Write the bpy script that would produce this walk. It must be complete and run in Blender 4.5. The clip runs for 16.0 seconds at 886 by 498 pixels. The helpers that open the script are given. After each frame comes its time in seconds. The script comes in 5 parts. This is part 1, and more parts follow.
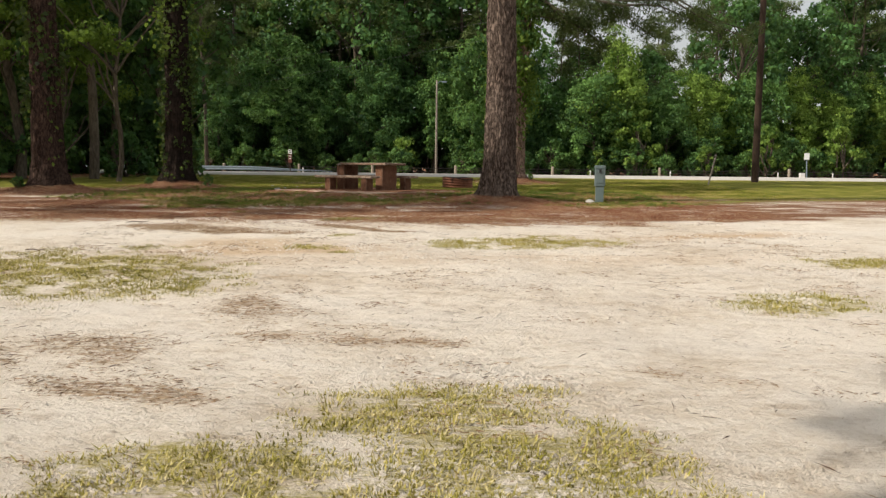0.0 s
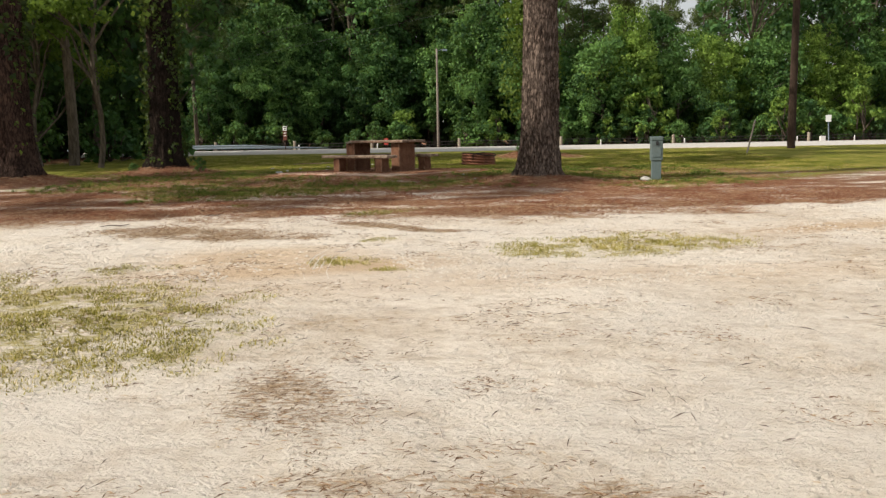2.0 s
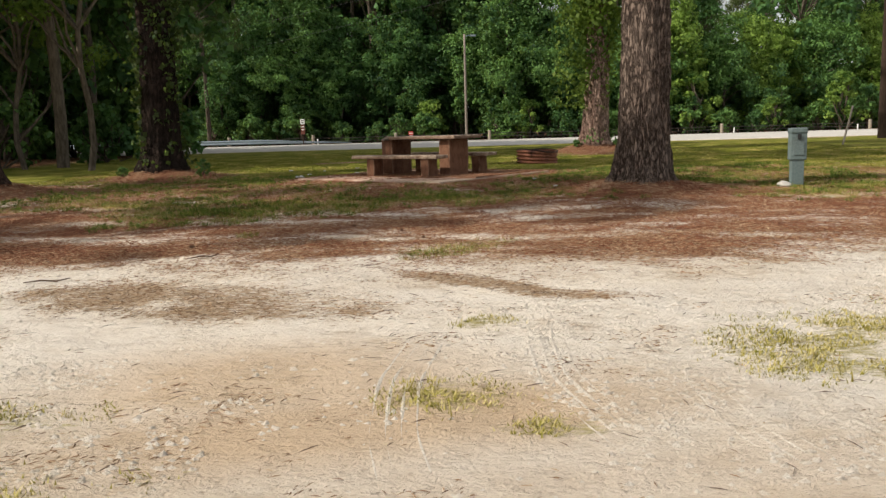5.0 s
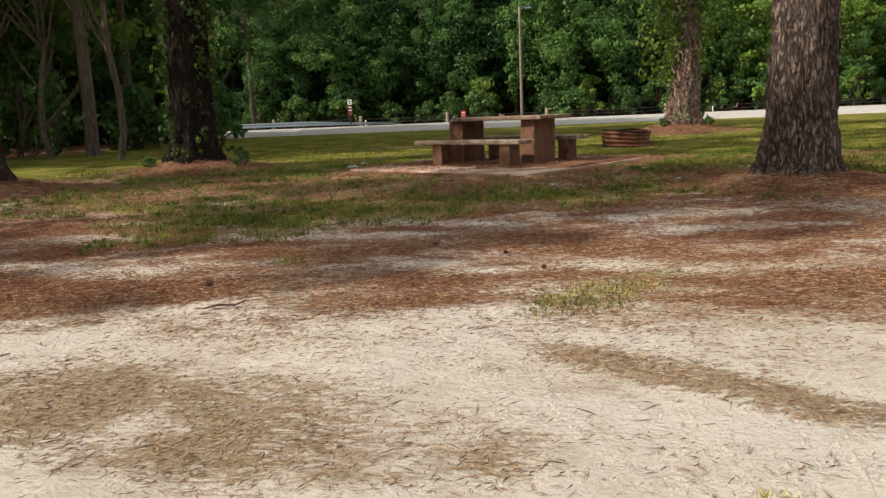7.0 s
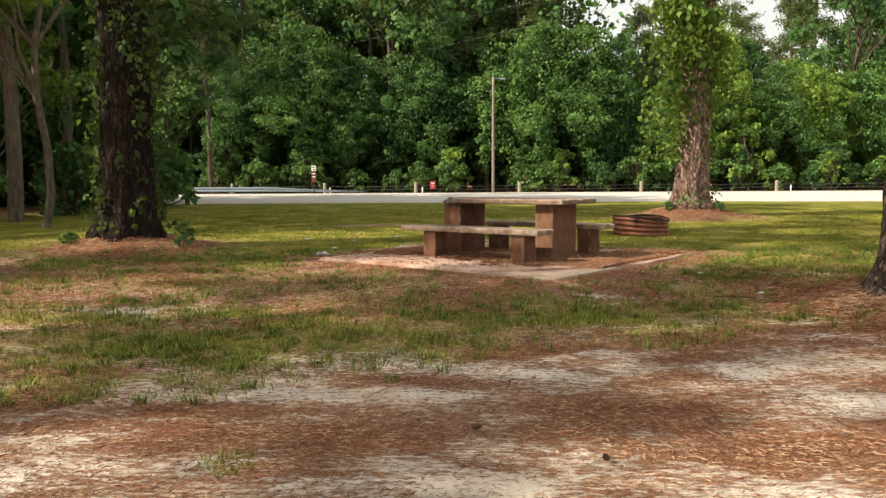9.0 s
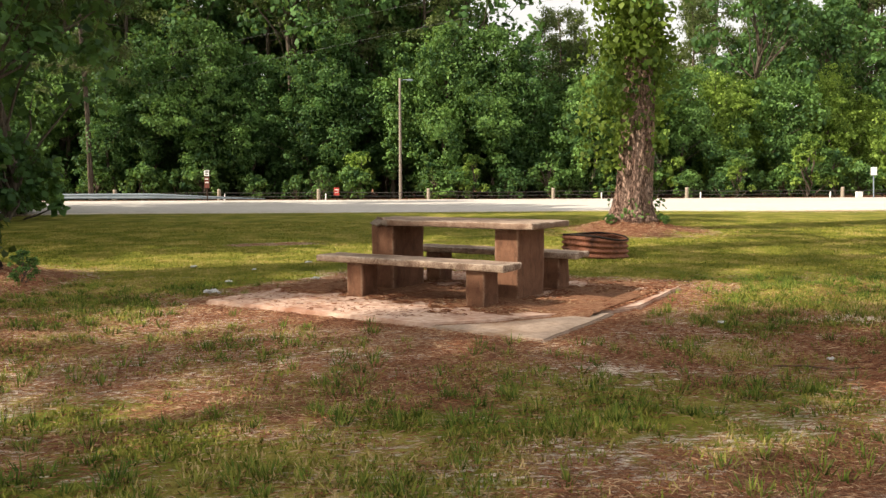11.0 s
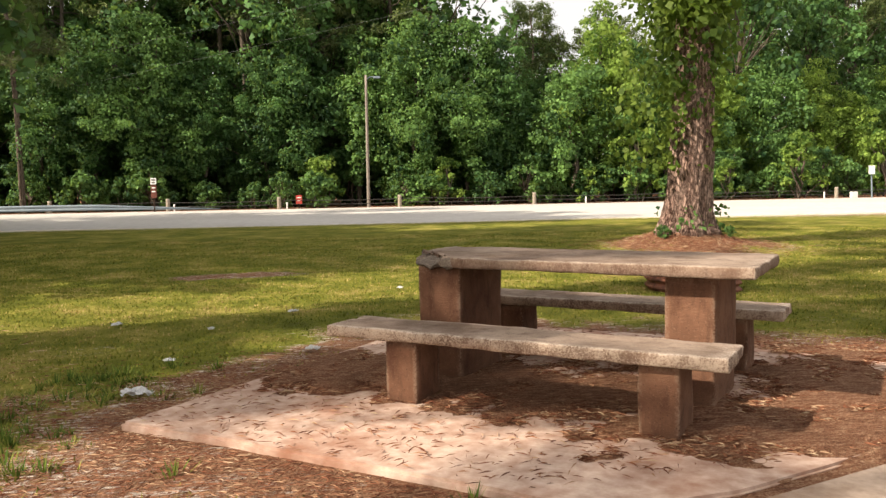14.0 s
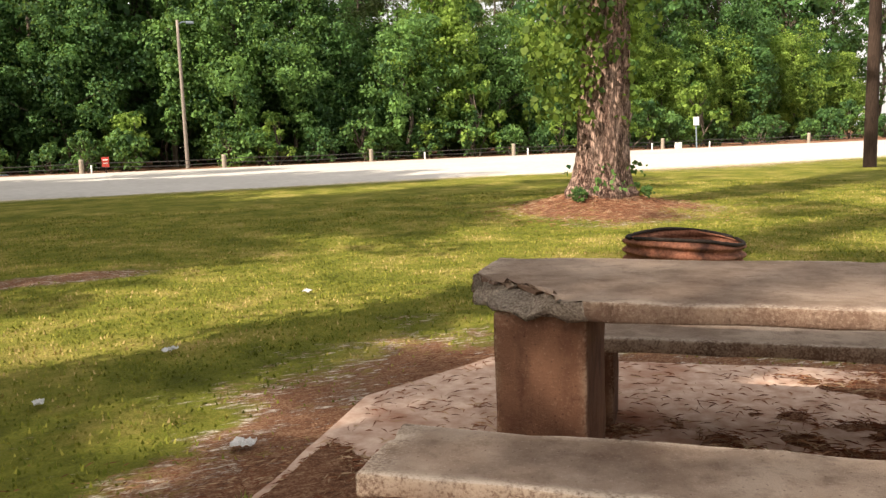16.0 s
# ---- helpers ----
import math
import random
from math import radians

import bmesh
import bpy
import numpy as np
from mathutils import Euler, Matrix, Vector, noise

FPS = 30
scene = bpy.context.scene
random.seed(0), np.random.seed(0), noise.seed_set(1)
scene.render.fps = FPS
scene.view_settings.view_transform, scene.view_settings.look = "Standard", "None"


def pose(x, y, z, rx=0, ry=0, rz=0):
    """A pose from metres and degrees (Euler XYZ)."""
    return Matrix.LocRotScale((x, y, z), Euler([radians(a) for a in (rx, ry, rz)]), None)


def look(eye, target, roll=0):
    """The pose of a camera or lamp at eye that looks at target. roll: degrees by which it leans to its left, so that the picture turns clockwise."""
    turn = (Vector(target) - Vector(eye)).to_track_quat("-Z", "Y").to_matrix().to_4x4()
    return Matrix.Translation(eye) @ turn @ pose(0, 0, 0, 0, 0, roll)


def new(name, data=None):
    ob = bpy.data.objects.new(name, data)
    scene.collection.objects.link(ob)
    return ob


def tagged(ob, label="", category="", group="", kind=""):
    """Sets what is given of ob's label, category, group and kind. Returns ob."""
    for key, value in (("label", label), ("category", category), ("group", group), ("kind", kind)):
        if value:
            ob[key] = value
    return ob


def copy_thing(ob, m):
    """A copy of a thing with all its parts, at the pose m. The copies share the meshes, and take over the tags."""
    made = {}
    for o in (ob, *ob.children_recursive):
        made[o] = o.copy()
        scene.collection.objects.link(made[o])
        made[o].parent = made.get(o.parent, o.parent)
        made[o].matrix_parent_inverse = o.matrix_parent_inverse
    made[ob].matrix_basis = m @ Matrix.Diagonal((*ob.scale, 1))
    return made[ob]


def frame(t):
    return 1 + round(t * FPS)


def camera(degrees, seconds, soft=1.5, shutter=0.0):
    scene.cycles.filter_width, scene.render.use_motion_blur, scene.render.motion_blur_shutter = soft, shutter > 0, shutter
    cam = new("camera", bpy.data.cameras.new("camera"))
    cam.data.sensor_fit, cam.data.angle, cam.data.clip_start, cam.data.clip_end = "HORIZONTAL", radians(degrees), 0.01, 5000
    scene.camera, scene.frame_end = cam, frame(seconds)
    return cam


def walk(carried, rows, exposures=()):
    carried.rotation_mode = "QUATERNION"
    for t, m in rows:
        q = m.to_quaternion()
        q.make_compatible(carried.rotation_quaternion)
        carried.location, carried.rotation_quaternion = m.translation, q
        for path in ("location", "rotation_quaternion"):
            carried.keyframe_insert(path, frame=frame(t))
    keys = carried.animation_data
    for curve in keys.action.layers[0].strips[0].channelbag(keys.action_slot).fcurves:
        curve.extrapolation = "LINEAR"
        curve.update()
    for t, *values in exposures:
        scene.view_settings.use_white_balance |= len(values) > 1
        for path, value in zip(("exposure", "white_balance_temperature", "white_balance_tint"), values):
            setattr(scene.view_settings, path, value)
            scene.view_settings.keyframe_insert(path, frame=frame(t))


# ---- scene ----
cam = camera(56.9, 16.0, 1.4)
METRES, EYE, TILT, LEAN, TURN = 24.2, 1.5, 0.0, 0.0, 1.8
ROWS = [
    (0.0, 0.0, 0.0, 0.0, 0.06, -5.71, -0.61),
    (0.5, -0.0096, 0.0302, 0.0008, -0.32, -6.14, -1.32),
    (1.0, -0.0202, 0.065, 0.0021, 0.21, -6.94, -0.44),
    (1.5, -0.0289, 0.0929, 0.0024, -2.99, -8.4, -0.24),
    (2.0, -0.0369, 0.1244, 0.0049, -0.52, -7.67, 0.98),
    (2.5, -0.0447, 0.1544, 0.0067, -0.04, -7.21, 2.27),
    (3.0, -0.0495, 0.1856, 0.0078, 0.68, -6.09, 1.56),
    (5.5, -0.082, 0.3399, 0.0091, 0.58, -8.88, 1.64),
    (6.0, -0.0892, 0.3707, 0.0095, 3.78, -9.15, 2.2),
    (6.5, -0.0972, 0.4006, 0.0099, 2.38, -9.28, 1.06),
    (7.0, -0.1035, 0.4327, 0.0101, 3.68, -9.56, 2.39),
    (7.5, -0.111, 0.4635, 0.0122, 1.3, -9.49, 1.7),
    (8.0, -0.1177, 0.4948, 0.0144, 3.38, -6.84, 2.35),
    (8.5, -0.1263, 0.525, 0.0161, 0.8, -6.84, 1.9),
    (9.0, -0.1325, 0.5574, 0.0171, 0.95, -4.93, 0.36),
    (9.5, -0.1382, 0.5866, 0.0187, -2.74, -4.46, -0.14),
    (12.0, -0.1549, 0.7323, 0.0233, -6.5, -4.78, -0.03),
    (12.5, -0.159, 0.7605, 0.0233, -6.39, -4.3, -0.57),
    (13.0, -0.161, 0.7894, 0.0227, -5.57, -3.97, 0.44),
    (13.5, -0.1671, 0.8205, 0.0241, -8.06, -3.93, 0.22),
    (14.0, -0.1706, 0.8516, 0.0238, -9.17, -4.36, 0.96),
    (14.5, -0.1765, 0.8834, 0.0248, -12.02, -4.6, -0.45),
    (15.0, -0.1804, 0.9152, 0.0252, -15.07, -6.32, 1.03),
    (15.5, -0.1872, 0.947, 0.0268, -18.1, -6.6, 0.98),
    (16.0, -0.1912, 0.9759, 0.0270, -22.14, -7.77, 1.87),
]
walk(cam, [(t, pose(0, 0, EYE, TILT, LEAN, TURN) @ pose(METRES * x, METRES * y, METRES * z, 90 + pitch, roll, yaw)) for t, x, y, z, yaw, pitch, roll in ROWS],
     [(0.0, -0.10, 6550, 10), (3.0, -0.03, 6500, 10), (5.5, -0.06, 6500, 10), (7.0, -0.05, 6600, 10), (8.0, -0.1, 6800, 9), (9.0, 0.60, 7100, 10), (9.5, 0.70, 7100, 11), (12.0, 0.62, 7150, 14), (14.0, 0.68, 7050, 14), (16.0, 0.82, 7050, 14)])

# ---- light ----
SUN_FROM = Vector((-0.95, -0.32, 0.78)).normalized()
world = bpy.data.worlds.new("world")
scene.world = world
world.use_nodes = True
sky = world.node_tree.nodes.new("ShaderNodeTexSky")
sky.sky_type, sky.sun_disc = "NISHITA", False
sky.sun_elevation, sky.sun_rotation = math.asin(SUN_FROM.z), math.atan2(SUN_FROM.x, SUN_FROM.y)
sky.air_density, sky.dust_density, sky.ozone_density = 1.0, 4.0, 1.0
world.node_tree.nodes["Background"].inputs["Strength"].default_value = 0.13
haze = world.node_tree.nodes.new("ShaderNodeMix")          # thin bright cloud over the blue
haze.data_type = "RGBA"
haze.inputs[0].default_value, haze.inputs[7].default_value = 0.72, (5.7, 5.75, 5.6, 1)
world.node_tree.links.new(sky.outputs[0], haze.inputs[6])
world.node_tree.links.new(haze.outputs[2], world.node_tree.nodes["Background"].inputs[0])
sun = new("sun", bpy.data.lights.new("sun", "SUN"))
sun.data.energy, sun.data.angle, sun.data.color = 5.0, radians(0.6), (1.0, 0.93, 0.81)
sun.matrix_world = look(SUN_FROM * 60, (0, 0, 0))


# ---- materials ----
def shader(name, rough=0.9, spec=0.2):
    """A new material; returns it, its nodes helper and its principled shader."""
    m = bpy.data.materials.new(name)
    m.use_nodes = True
    nt = m.node_tree
    bsdf = nt.nodes["Principled BSDF"]
    bsdf.inputs["Roughness"].default_value = rough
    bsdf.inputs["Specular IOR Level"].default_value = spec

    def node(kind, out=0, **ins):
        n = nt.nodes.new("ShaderNode" + kind)
        for key, value in ins.items():
            if key == "p_operation":
                n.operation = value
                continue
            if key == "p_data_type":
                n.data_type = value
                continue
            if key == "p_blend_type":
                n.blend_type = value
                continue
            if key == "p_feature":
                n.feature = value
                continue
            if key == "p_attribute_name":
                n.attribute_name = value
                continue
            key = key.replace("_", " ")
            slot = n.inputs[int(key)] if key.isdigit() else n.inputs[key]
            if isinstance(value, bpy.types.NodeSocket):
                nt.links.new(value, slot)
            else:
                slot.default_value = value
        return n.outputs[out]

    return m, node, bsdf, nt.links


def coords(node, sx=1, sy=1, sz=1):
    return node("Mapping", Vector=node("TexCoord", 3), Scale=(sx, sy, sz))


def tex(node, vec, scale, detail=4.0, rough=0.6):
    return node("TexNoise", Vector=vec, Scale=scale, Detail=detail, Roughness=rough)


def ramp(node, fac, *stops):
    """A colour ramp from (place, (r, g, b)) stops."""
    nodes_out = node("ValToRGB", 0, Fac=fac)
    cr = nodes_out.node.color_ramp
    while len(cr.elements) < len(stops):
        cr.elements.new(0.5)
    for e, (p, c) in zip(cr.elements, stops):
        e.position, e.color = p, (*c, 1)
    return nodes_out


def mix(node, fac, a, b, blend="MIX"):
    n = node("Mix", 2, p_data_type="RGBA", p_blend_type=blend)
    for slot, v in ((n.node.inputs[0], fac), (n.node.inputs[6], a), (n.node.inputs[7], b)):
        if isinstance(v, bpy.types.NodeSocket):
            n.node.id_data.links.new(v, slot)
        else:
            slot.default_value = v if isinstance(v, float) else (*v, 1)
    return n


def bump(node, height, strength, dist):
    return node("Bump", 0, Height=height, Strength=strength, Distance=dist)


def simple(name, c0, c1, scale=8.0, rough=0.8, spec=0.3, metal=0.0, bumps=0.3, dist=0.01, stretch=(1, 1, 1), stain=None):
    """Two tones at two sizes, with grain and a little relief."""
    m, node, bsdf, links = shader(name, rough, spec)
    v = coords(node, *stretch)
    big, fine = tex(node, v, scale * 0.25), tex(node, v, scale * 5, 6)
    col = ramp(node, mix(node, 0.62, big, fine), (0.36, c0), (0.64, c1))
    if stain:
        col = mix(node, ramp(node, tex(node, v, scale * 0.5, 5), (0.5, (0, 0, 0)), (0.68, (1, 1, 1))), col, stain)
    links.new(col, bsdf.inputs["Base Color"])
    links.new(bump(node, fine, bumps, dist), bsdf.inputs["Normal"])
    bsdf.inputs["Metallic"].default_value = metal
    return m


def leafy(name, dark, light, glow=0.35):
    """Leaves: tone varies leaf by leaf and over metres, and some light passes through."""
    m, node, bsdf, links = shader(name, 0.62, 0.22)
    island = node("NewGeometry", 8)
    patch = tex(node, coords(node), 0.45, 2)
    tone = node("Math", 0, p_operation="MULTIPLY_ADD", **{"0": island, "1": 0.5, "2": node("Math", 0, p_operation="MULTIPLY_ADD", **{"0": patch, "1": 1.7, "2": -0.62})})
    col = ramp(node, tone, (0.1, dark), (0.9, light))
    links.new(col, bsdf.inputs["Base Color"])
    out = [n for n in m.node_tree.nodes if n.type == "OUTPUT_MATERIAL"][0]
    through_leaf = node("BsdfTranslucent", Color=mix(node, 0.5, col, (0.25, 0.36, 0.06)))
    links.new(node("MixShader", 0, **{"0": glow, "1": bsdf.outputs[0], "2": through_leaf}), out.inputs[0])
    return m


def bark_material(name, dark, light, scale=1.0):
    """Plated pine bark: tall plates parted by dark furrows."""
    m, node, bsdf, links = shader(name, 0.95, 0.1)
    v = coords(node, 1, 1, 0.24)
    warp = node("VectorMath", 0, p_operation="MULTIPLY_ADD", **{"0": node("TexNoise", 1, Vector=v, Scale=8.0 * scale, Detail=6.0, Roughness=0.65), "1": (0.3, 0.3, 0.2), "2": v})
    cells = node("TexVoronoi", 0, Vector=warp, Scale=16.0 * scale, p_feature="DISTANCE_TO_EDGE")
    fine, flakes = tex(node, coords(node, 1, 1, 0.5), 45.0, 5), tex(node, coords(node, 1, 1, 0.3), 20.0, 6, 0.7)
    plates = ramp(node, mix(node, 0.30, cells, flakes), (0.13, (0, 0, 0)), (0.30, (1, 1, 1)))
    tone = ramp(node, mix(node, 0.5, tex(node, v, 3.5, 4), flakes), (0.40, dark), (0.60, light))
    col = mix(node, plates, mix(node, 0.72, tone, (0.012, 0.009, 0.007)), mix(node, ramp(node, fine, (0.42, (0, 0, 0)), (0.62, (0.7, 0.7, 0.7))), tone, light))
    links.new(col, bsdf.inputs["Base Color"])
    links.new(bump(node, mix(node, 0.25, plates, fine), 1.0, 0.05), bsdf.inputs["Normal"])
    return m


M_PINE = bark_material("pine bark", (0.085, 0.057, 0.045), (0.25, 0.19, 0.155))
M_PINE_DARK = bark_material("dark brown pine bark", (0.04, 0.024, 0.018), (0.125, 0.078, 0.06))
M_PINE_RED = bark_material("red pine bark", (0.16, 0.08, 0.06), (0.48, 0.335, 0.27))
# near-black tones: the shade of the woods is put into this bark's colour
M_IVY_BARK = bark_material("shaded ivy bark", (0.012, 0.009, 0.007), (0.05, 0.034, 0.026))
M_FAR_BARK = simple("grey forest bark", (0.05, 0.04, 0.03), (0.17, 0.14, 0.11), 3, 0.95, 0.1, stretch=(1, 1, 0.25))
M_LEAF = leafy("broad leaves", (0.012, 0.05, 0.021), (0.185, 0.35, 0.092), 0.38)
# lit and shaded copies of the broad leaves, the light put into the colour
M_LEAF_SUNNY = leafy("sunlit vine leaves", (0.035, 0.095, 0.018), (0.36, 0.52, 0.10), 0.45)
M_LEAF_SHADE = leafy("shade-dark green leaves", (0.009, 0.037, 0.017), (0.115, 0.25, 0.072))
M_LEAF_WARM = leafy("yellow green leaves", (0.045, 0.085, 0.012), (0.16, 0.25, 0.035), 0.45)
M_NEEDLE_GREEN = leafy("pine needles green", (0.03, 0.05, 0.018), (0.15, 0.19, 0.065), 0.3)
# darker copy of the green needles, with shade put into the colour
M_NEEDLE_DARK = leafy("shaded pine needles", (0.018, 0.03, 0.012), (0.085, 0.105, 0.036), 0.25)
M_IVY = leafy("ivy leaves", (0.03, 0.07, 0.012), (0.20, 0.28, 0.045), 0.35)
# darker copy of the ivy for trunks standing in the woods' shade
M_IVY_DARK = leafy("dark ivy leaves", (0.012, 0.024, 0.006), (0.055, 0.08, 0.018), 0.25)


def concrete(name, dark, light, stain, edge):
    """Cast concrete gone patchy: broad weather stains, run-off, pitting and sandy grain."""
    m, node, bsdf, links = shader(name, 0.9, 0.15)
    v = coords(node)
    broad, patchy, grain = tex(node, v, 1.6, 5, 0.6), tex(node, v, 6.0, 6, 0.65), tex(node, v, 90.0, 4, 0.7)
    runs = tex(node, coords(node, 1, 1, 0.3), 13.0, 6, 0.7)
    col = ramp(node, mix(node, 0.4, broad, patchy), (0.38, dark), (0.62, light))
    col = mix(node, ramp(node, runs, (0.50, (0, 0, 0)), (0.70, (0.55, 0.55, 0.55))), col, stain)
    col = mix(node, ramp(node, grain, (0.58, (0, 0, 0)), (0.72, (0.32, 0.32, 0.32))), col, edge)
    pits = node("TexVoronoi", 0, Vector=v, Scale=38.0)
    col = mix(node, ramp(node, pits, (0.05, (0.75, 0.75, 0.75)), (0.16, (0, 0, 0))), col, stain)
    worn = node("Math", 0, p_operation="MULTIPLY", **{"0": node("Attribute", 2, p_attribute_name="wear"), "1": ramp(node, mix(node, 0.5, patchy, grain), (0.44, (0, 0, 0)), (0.56, (1, 1, 1)))})
    col = mix(node, worn, col, edge)
    links.new(col, bsdf.inputs["Base Color"])
    links.new(bump(node, mix(node, 0.45, patchy, grain), 1.0, 0.016), bsdf.inputs["Normal"])
    return m


# leg tones are darkened for the shade under the tops, besides their stains
M_CONCRETE = concrete("stained shade-dark concrete legs", (0.10, 0.045, 0.027), (0.21, 0.108, 0.065), (0.045, 0.019, 0.012), (0.36, 0.25, 0.175))
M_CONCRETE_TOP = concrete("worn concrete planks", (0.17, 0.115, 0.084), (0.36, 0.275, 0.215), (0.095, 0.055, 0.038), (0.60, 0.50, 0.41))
# darker copy of the planks for sides and undersides, shade included in the tone
M_CONCRETE_SIDE = concrete("stained shade-dark plank edges", (0.12, 0.07, 0.048), (0.25, 0.165, 0.118), (0.06, 0.03, 0.02), (0.55, 0.44, 0.34))
M_BROKEN = simple("broken concrete with pebbles", (0.10, 0.075, 0.06), (0.42, 0.36, 0.30), 20, 0.95, 0.1, bumps=0.9, dist=0.02)
M_SLAB = simple("slab concrete under litter", (0.34, 0.205, 0.148), (0.61, 0.465, 0.38), 2.2, 0.93, 0.12, bumps=0.6, dist=0.014, stain=(0.24, 0.095, 0.05))
M_SLAB_GREY = simple("grey slab concrete", (0.27, 0.20, 0.155), (0.44, 0.345, 0.275), 3, 0.93, 0.12, bumps=0.6, dist=0.014, stain=(0.20, 0.125, 0.08))
M_ROAD = simple("pale gravel road", (0.42, 0.395, 0.36), (0.56, 0.53, 0.495), 0.8, 0.9, 0.2, bumps=0.3, dist=0.02)
M_RUST = simple("rusted steel", (0.14, 0.045, 0.025), (0.36, 0.16, 0.10), 9, 0.85, 0.3, 0.2, 0.5, 0.01, stain=(0.06, 0.025, 0.018))
M_SOOT = simple("sooty steel", (0.01, 0.009, 0.008), (0.05, 0.035, 0.028), 9, 0.9, 0.2)
M_ASH = simple("ash and charcoal", (0.03, 0.03, 0.03), (0.16, 0.15, 0.14), 20, 1.0, 0.1, bumps=0.8, dist=0.02)
M_CONE = simple("pine cone scales", (0.11, 0.06, 0.035), (0.20, 0.115, 0.07), 40, 0.9)
M_BOX = simple("grey green painted steel", (0.10, 0.14, 0.14), (0.17, 0.215, 0.215), 6, 0.55, 0.4, bumps=0.1, stain=(0.10, 0.12, 0.11))
M_DARK = simple("dark plastic", (0.015, 0.015, 0.016), (0.04, 0.04, 0.04), 8, 0.6)
M_WHITE = simple("white paint", (0.66, 0.66, 0.63), (0.84, 0.84, 0.82), 6, 0.6, 0.3, bumps=0.1)
M_LITTER = simple("crumpled white paper", (0.42, 0.42, 0.42), (0.68, 0.68, 0.68), 20, 0.8, 0.3, bumps=0.4)
M_RED = simple("red sign paint", (0.40, 0.04, 0.03), (0.55, 0.09, 0.07), 9, 0.6)
M_BROWN_SIGN = simple("brown sign paint", (0.10, 0.03, 0.02), (0.17, 0.06, 0.045), 9, 0.7)
M_GALV = simple("galvanised steel", (0.15, 0.20, 0.24), (0.27, 0.32, 0.36), 4, 0.5, 0.5, 0.4, 0.1)
M_POST = simple("grey weathered timber", (0.20, 0.17, 0.13), (0.42, 0.37, 0.30), 7, 0.95, 0.1, stretch=(1, 1, 0.2))
M_POLE = simple("creosoted timber", (0.022, 0.014, 0.010), (0.065, 0.042, 0.031), 7, 0.9, 0.2, stretch=(1, 1, 0.15))
M_LAMP_POLE = simple("silvered timber pole", (0.17, 0.145, 0.12), (0.33, 0.29, 0.25), 6, 0.9, 0.2, stretch=(1, 1, 0.15))
M_WIRE = simple("overhead wire", (0.07, 0.075, 0.075), (0.13, 0.135, 0.135), 5, 0.5)
M_CABLE = simple("dark steel cable", (0.03, 0.03, 0.03), (0.08, 0.075, 0.07), 5, 0.6)
M_STICK = simple("dead twig", (0.05, 0.03, 0.02), (0.16, 0.10, 0.065), 30, 0.95)
M_STONE = simple("pale stone", (0.36, 0.33, 0.30), (0.58, 0.55, 0.5), 20, 0.9)


def straw_material(name, *stops, patch=0.0):
    m, node, bsdf, links = shader(name, 0.9, 0.15)
    tone = node("NewGeometry", 8)
    if patch:
        tone = node("Math", 0, p_operation="MULTIPLY_ADD", **{"0": node("Math", 0, p_operation="SUBTRACT", **{"0": tex(node, coords(node), 1.1, 5, 0.65), "1": 0.5}), "1": patch, "2": tone})
    links.new(ramp(node, tone, *stops), bsdf.inputs["Base Color"])
    return m


M_STRAW = straw_material("pine straw", (0.0, (0.10, 0.034, 0.019)), (0.45, (0.215, 0.085, 0.045)), (0.75, (0.32, 0.175, 0.10)), (1.0, (0.46, 0.33, 0.21)), patch=1.5)
M_DEBRIS = straw_material("dry debris", (0.0, (0.13, 0.07, 0.038)), (0.6, (0.28, 0.175, 0.10)), (1.0, (0.50, 0.38, 0.25)))
M_GRASS = straw_material("grass blades", (0.0, (0.095, 0.115, 0.014)), (0.5, (0.19, 0.20, 0.028)), (0.9, (0.33, 0.29, 0.065)), (1.0, (0.44, 0.33, 0.14)), patch=3.4)
M_TUFT = straw_material("tuft blades", (0.0, (0.075, 0.10, 0.013)), (0.4, (0.15, 0.175, 0.024)), (0.75, (0.27, 0.25, 0.055)), (1.0, (0.44, 0.33, 0.16)), patch=1.9)
M_TUFT_GREEN = straw_material("green tuft blades", (0.0, (0.045, 0.085, 0.014)), (0.5, (0.105, 0.16, 0.026)), (1.0, (0.25, 0.26, 0.055)), patch=1.6)
M_DRY_GRASS = straw_material("parched grass blades", (0.0, (0.19, 0.175, 0.026)), (0.5, (0.35, 0.305, 0.07)), (1.0, (0.60, 0.50, 0.26)), patch=1.5)


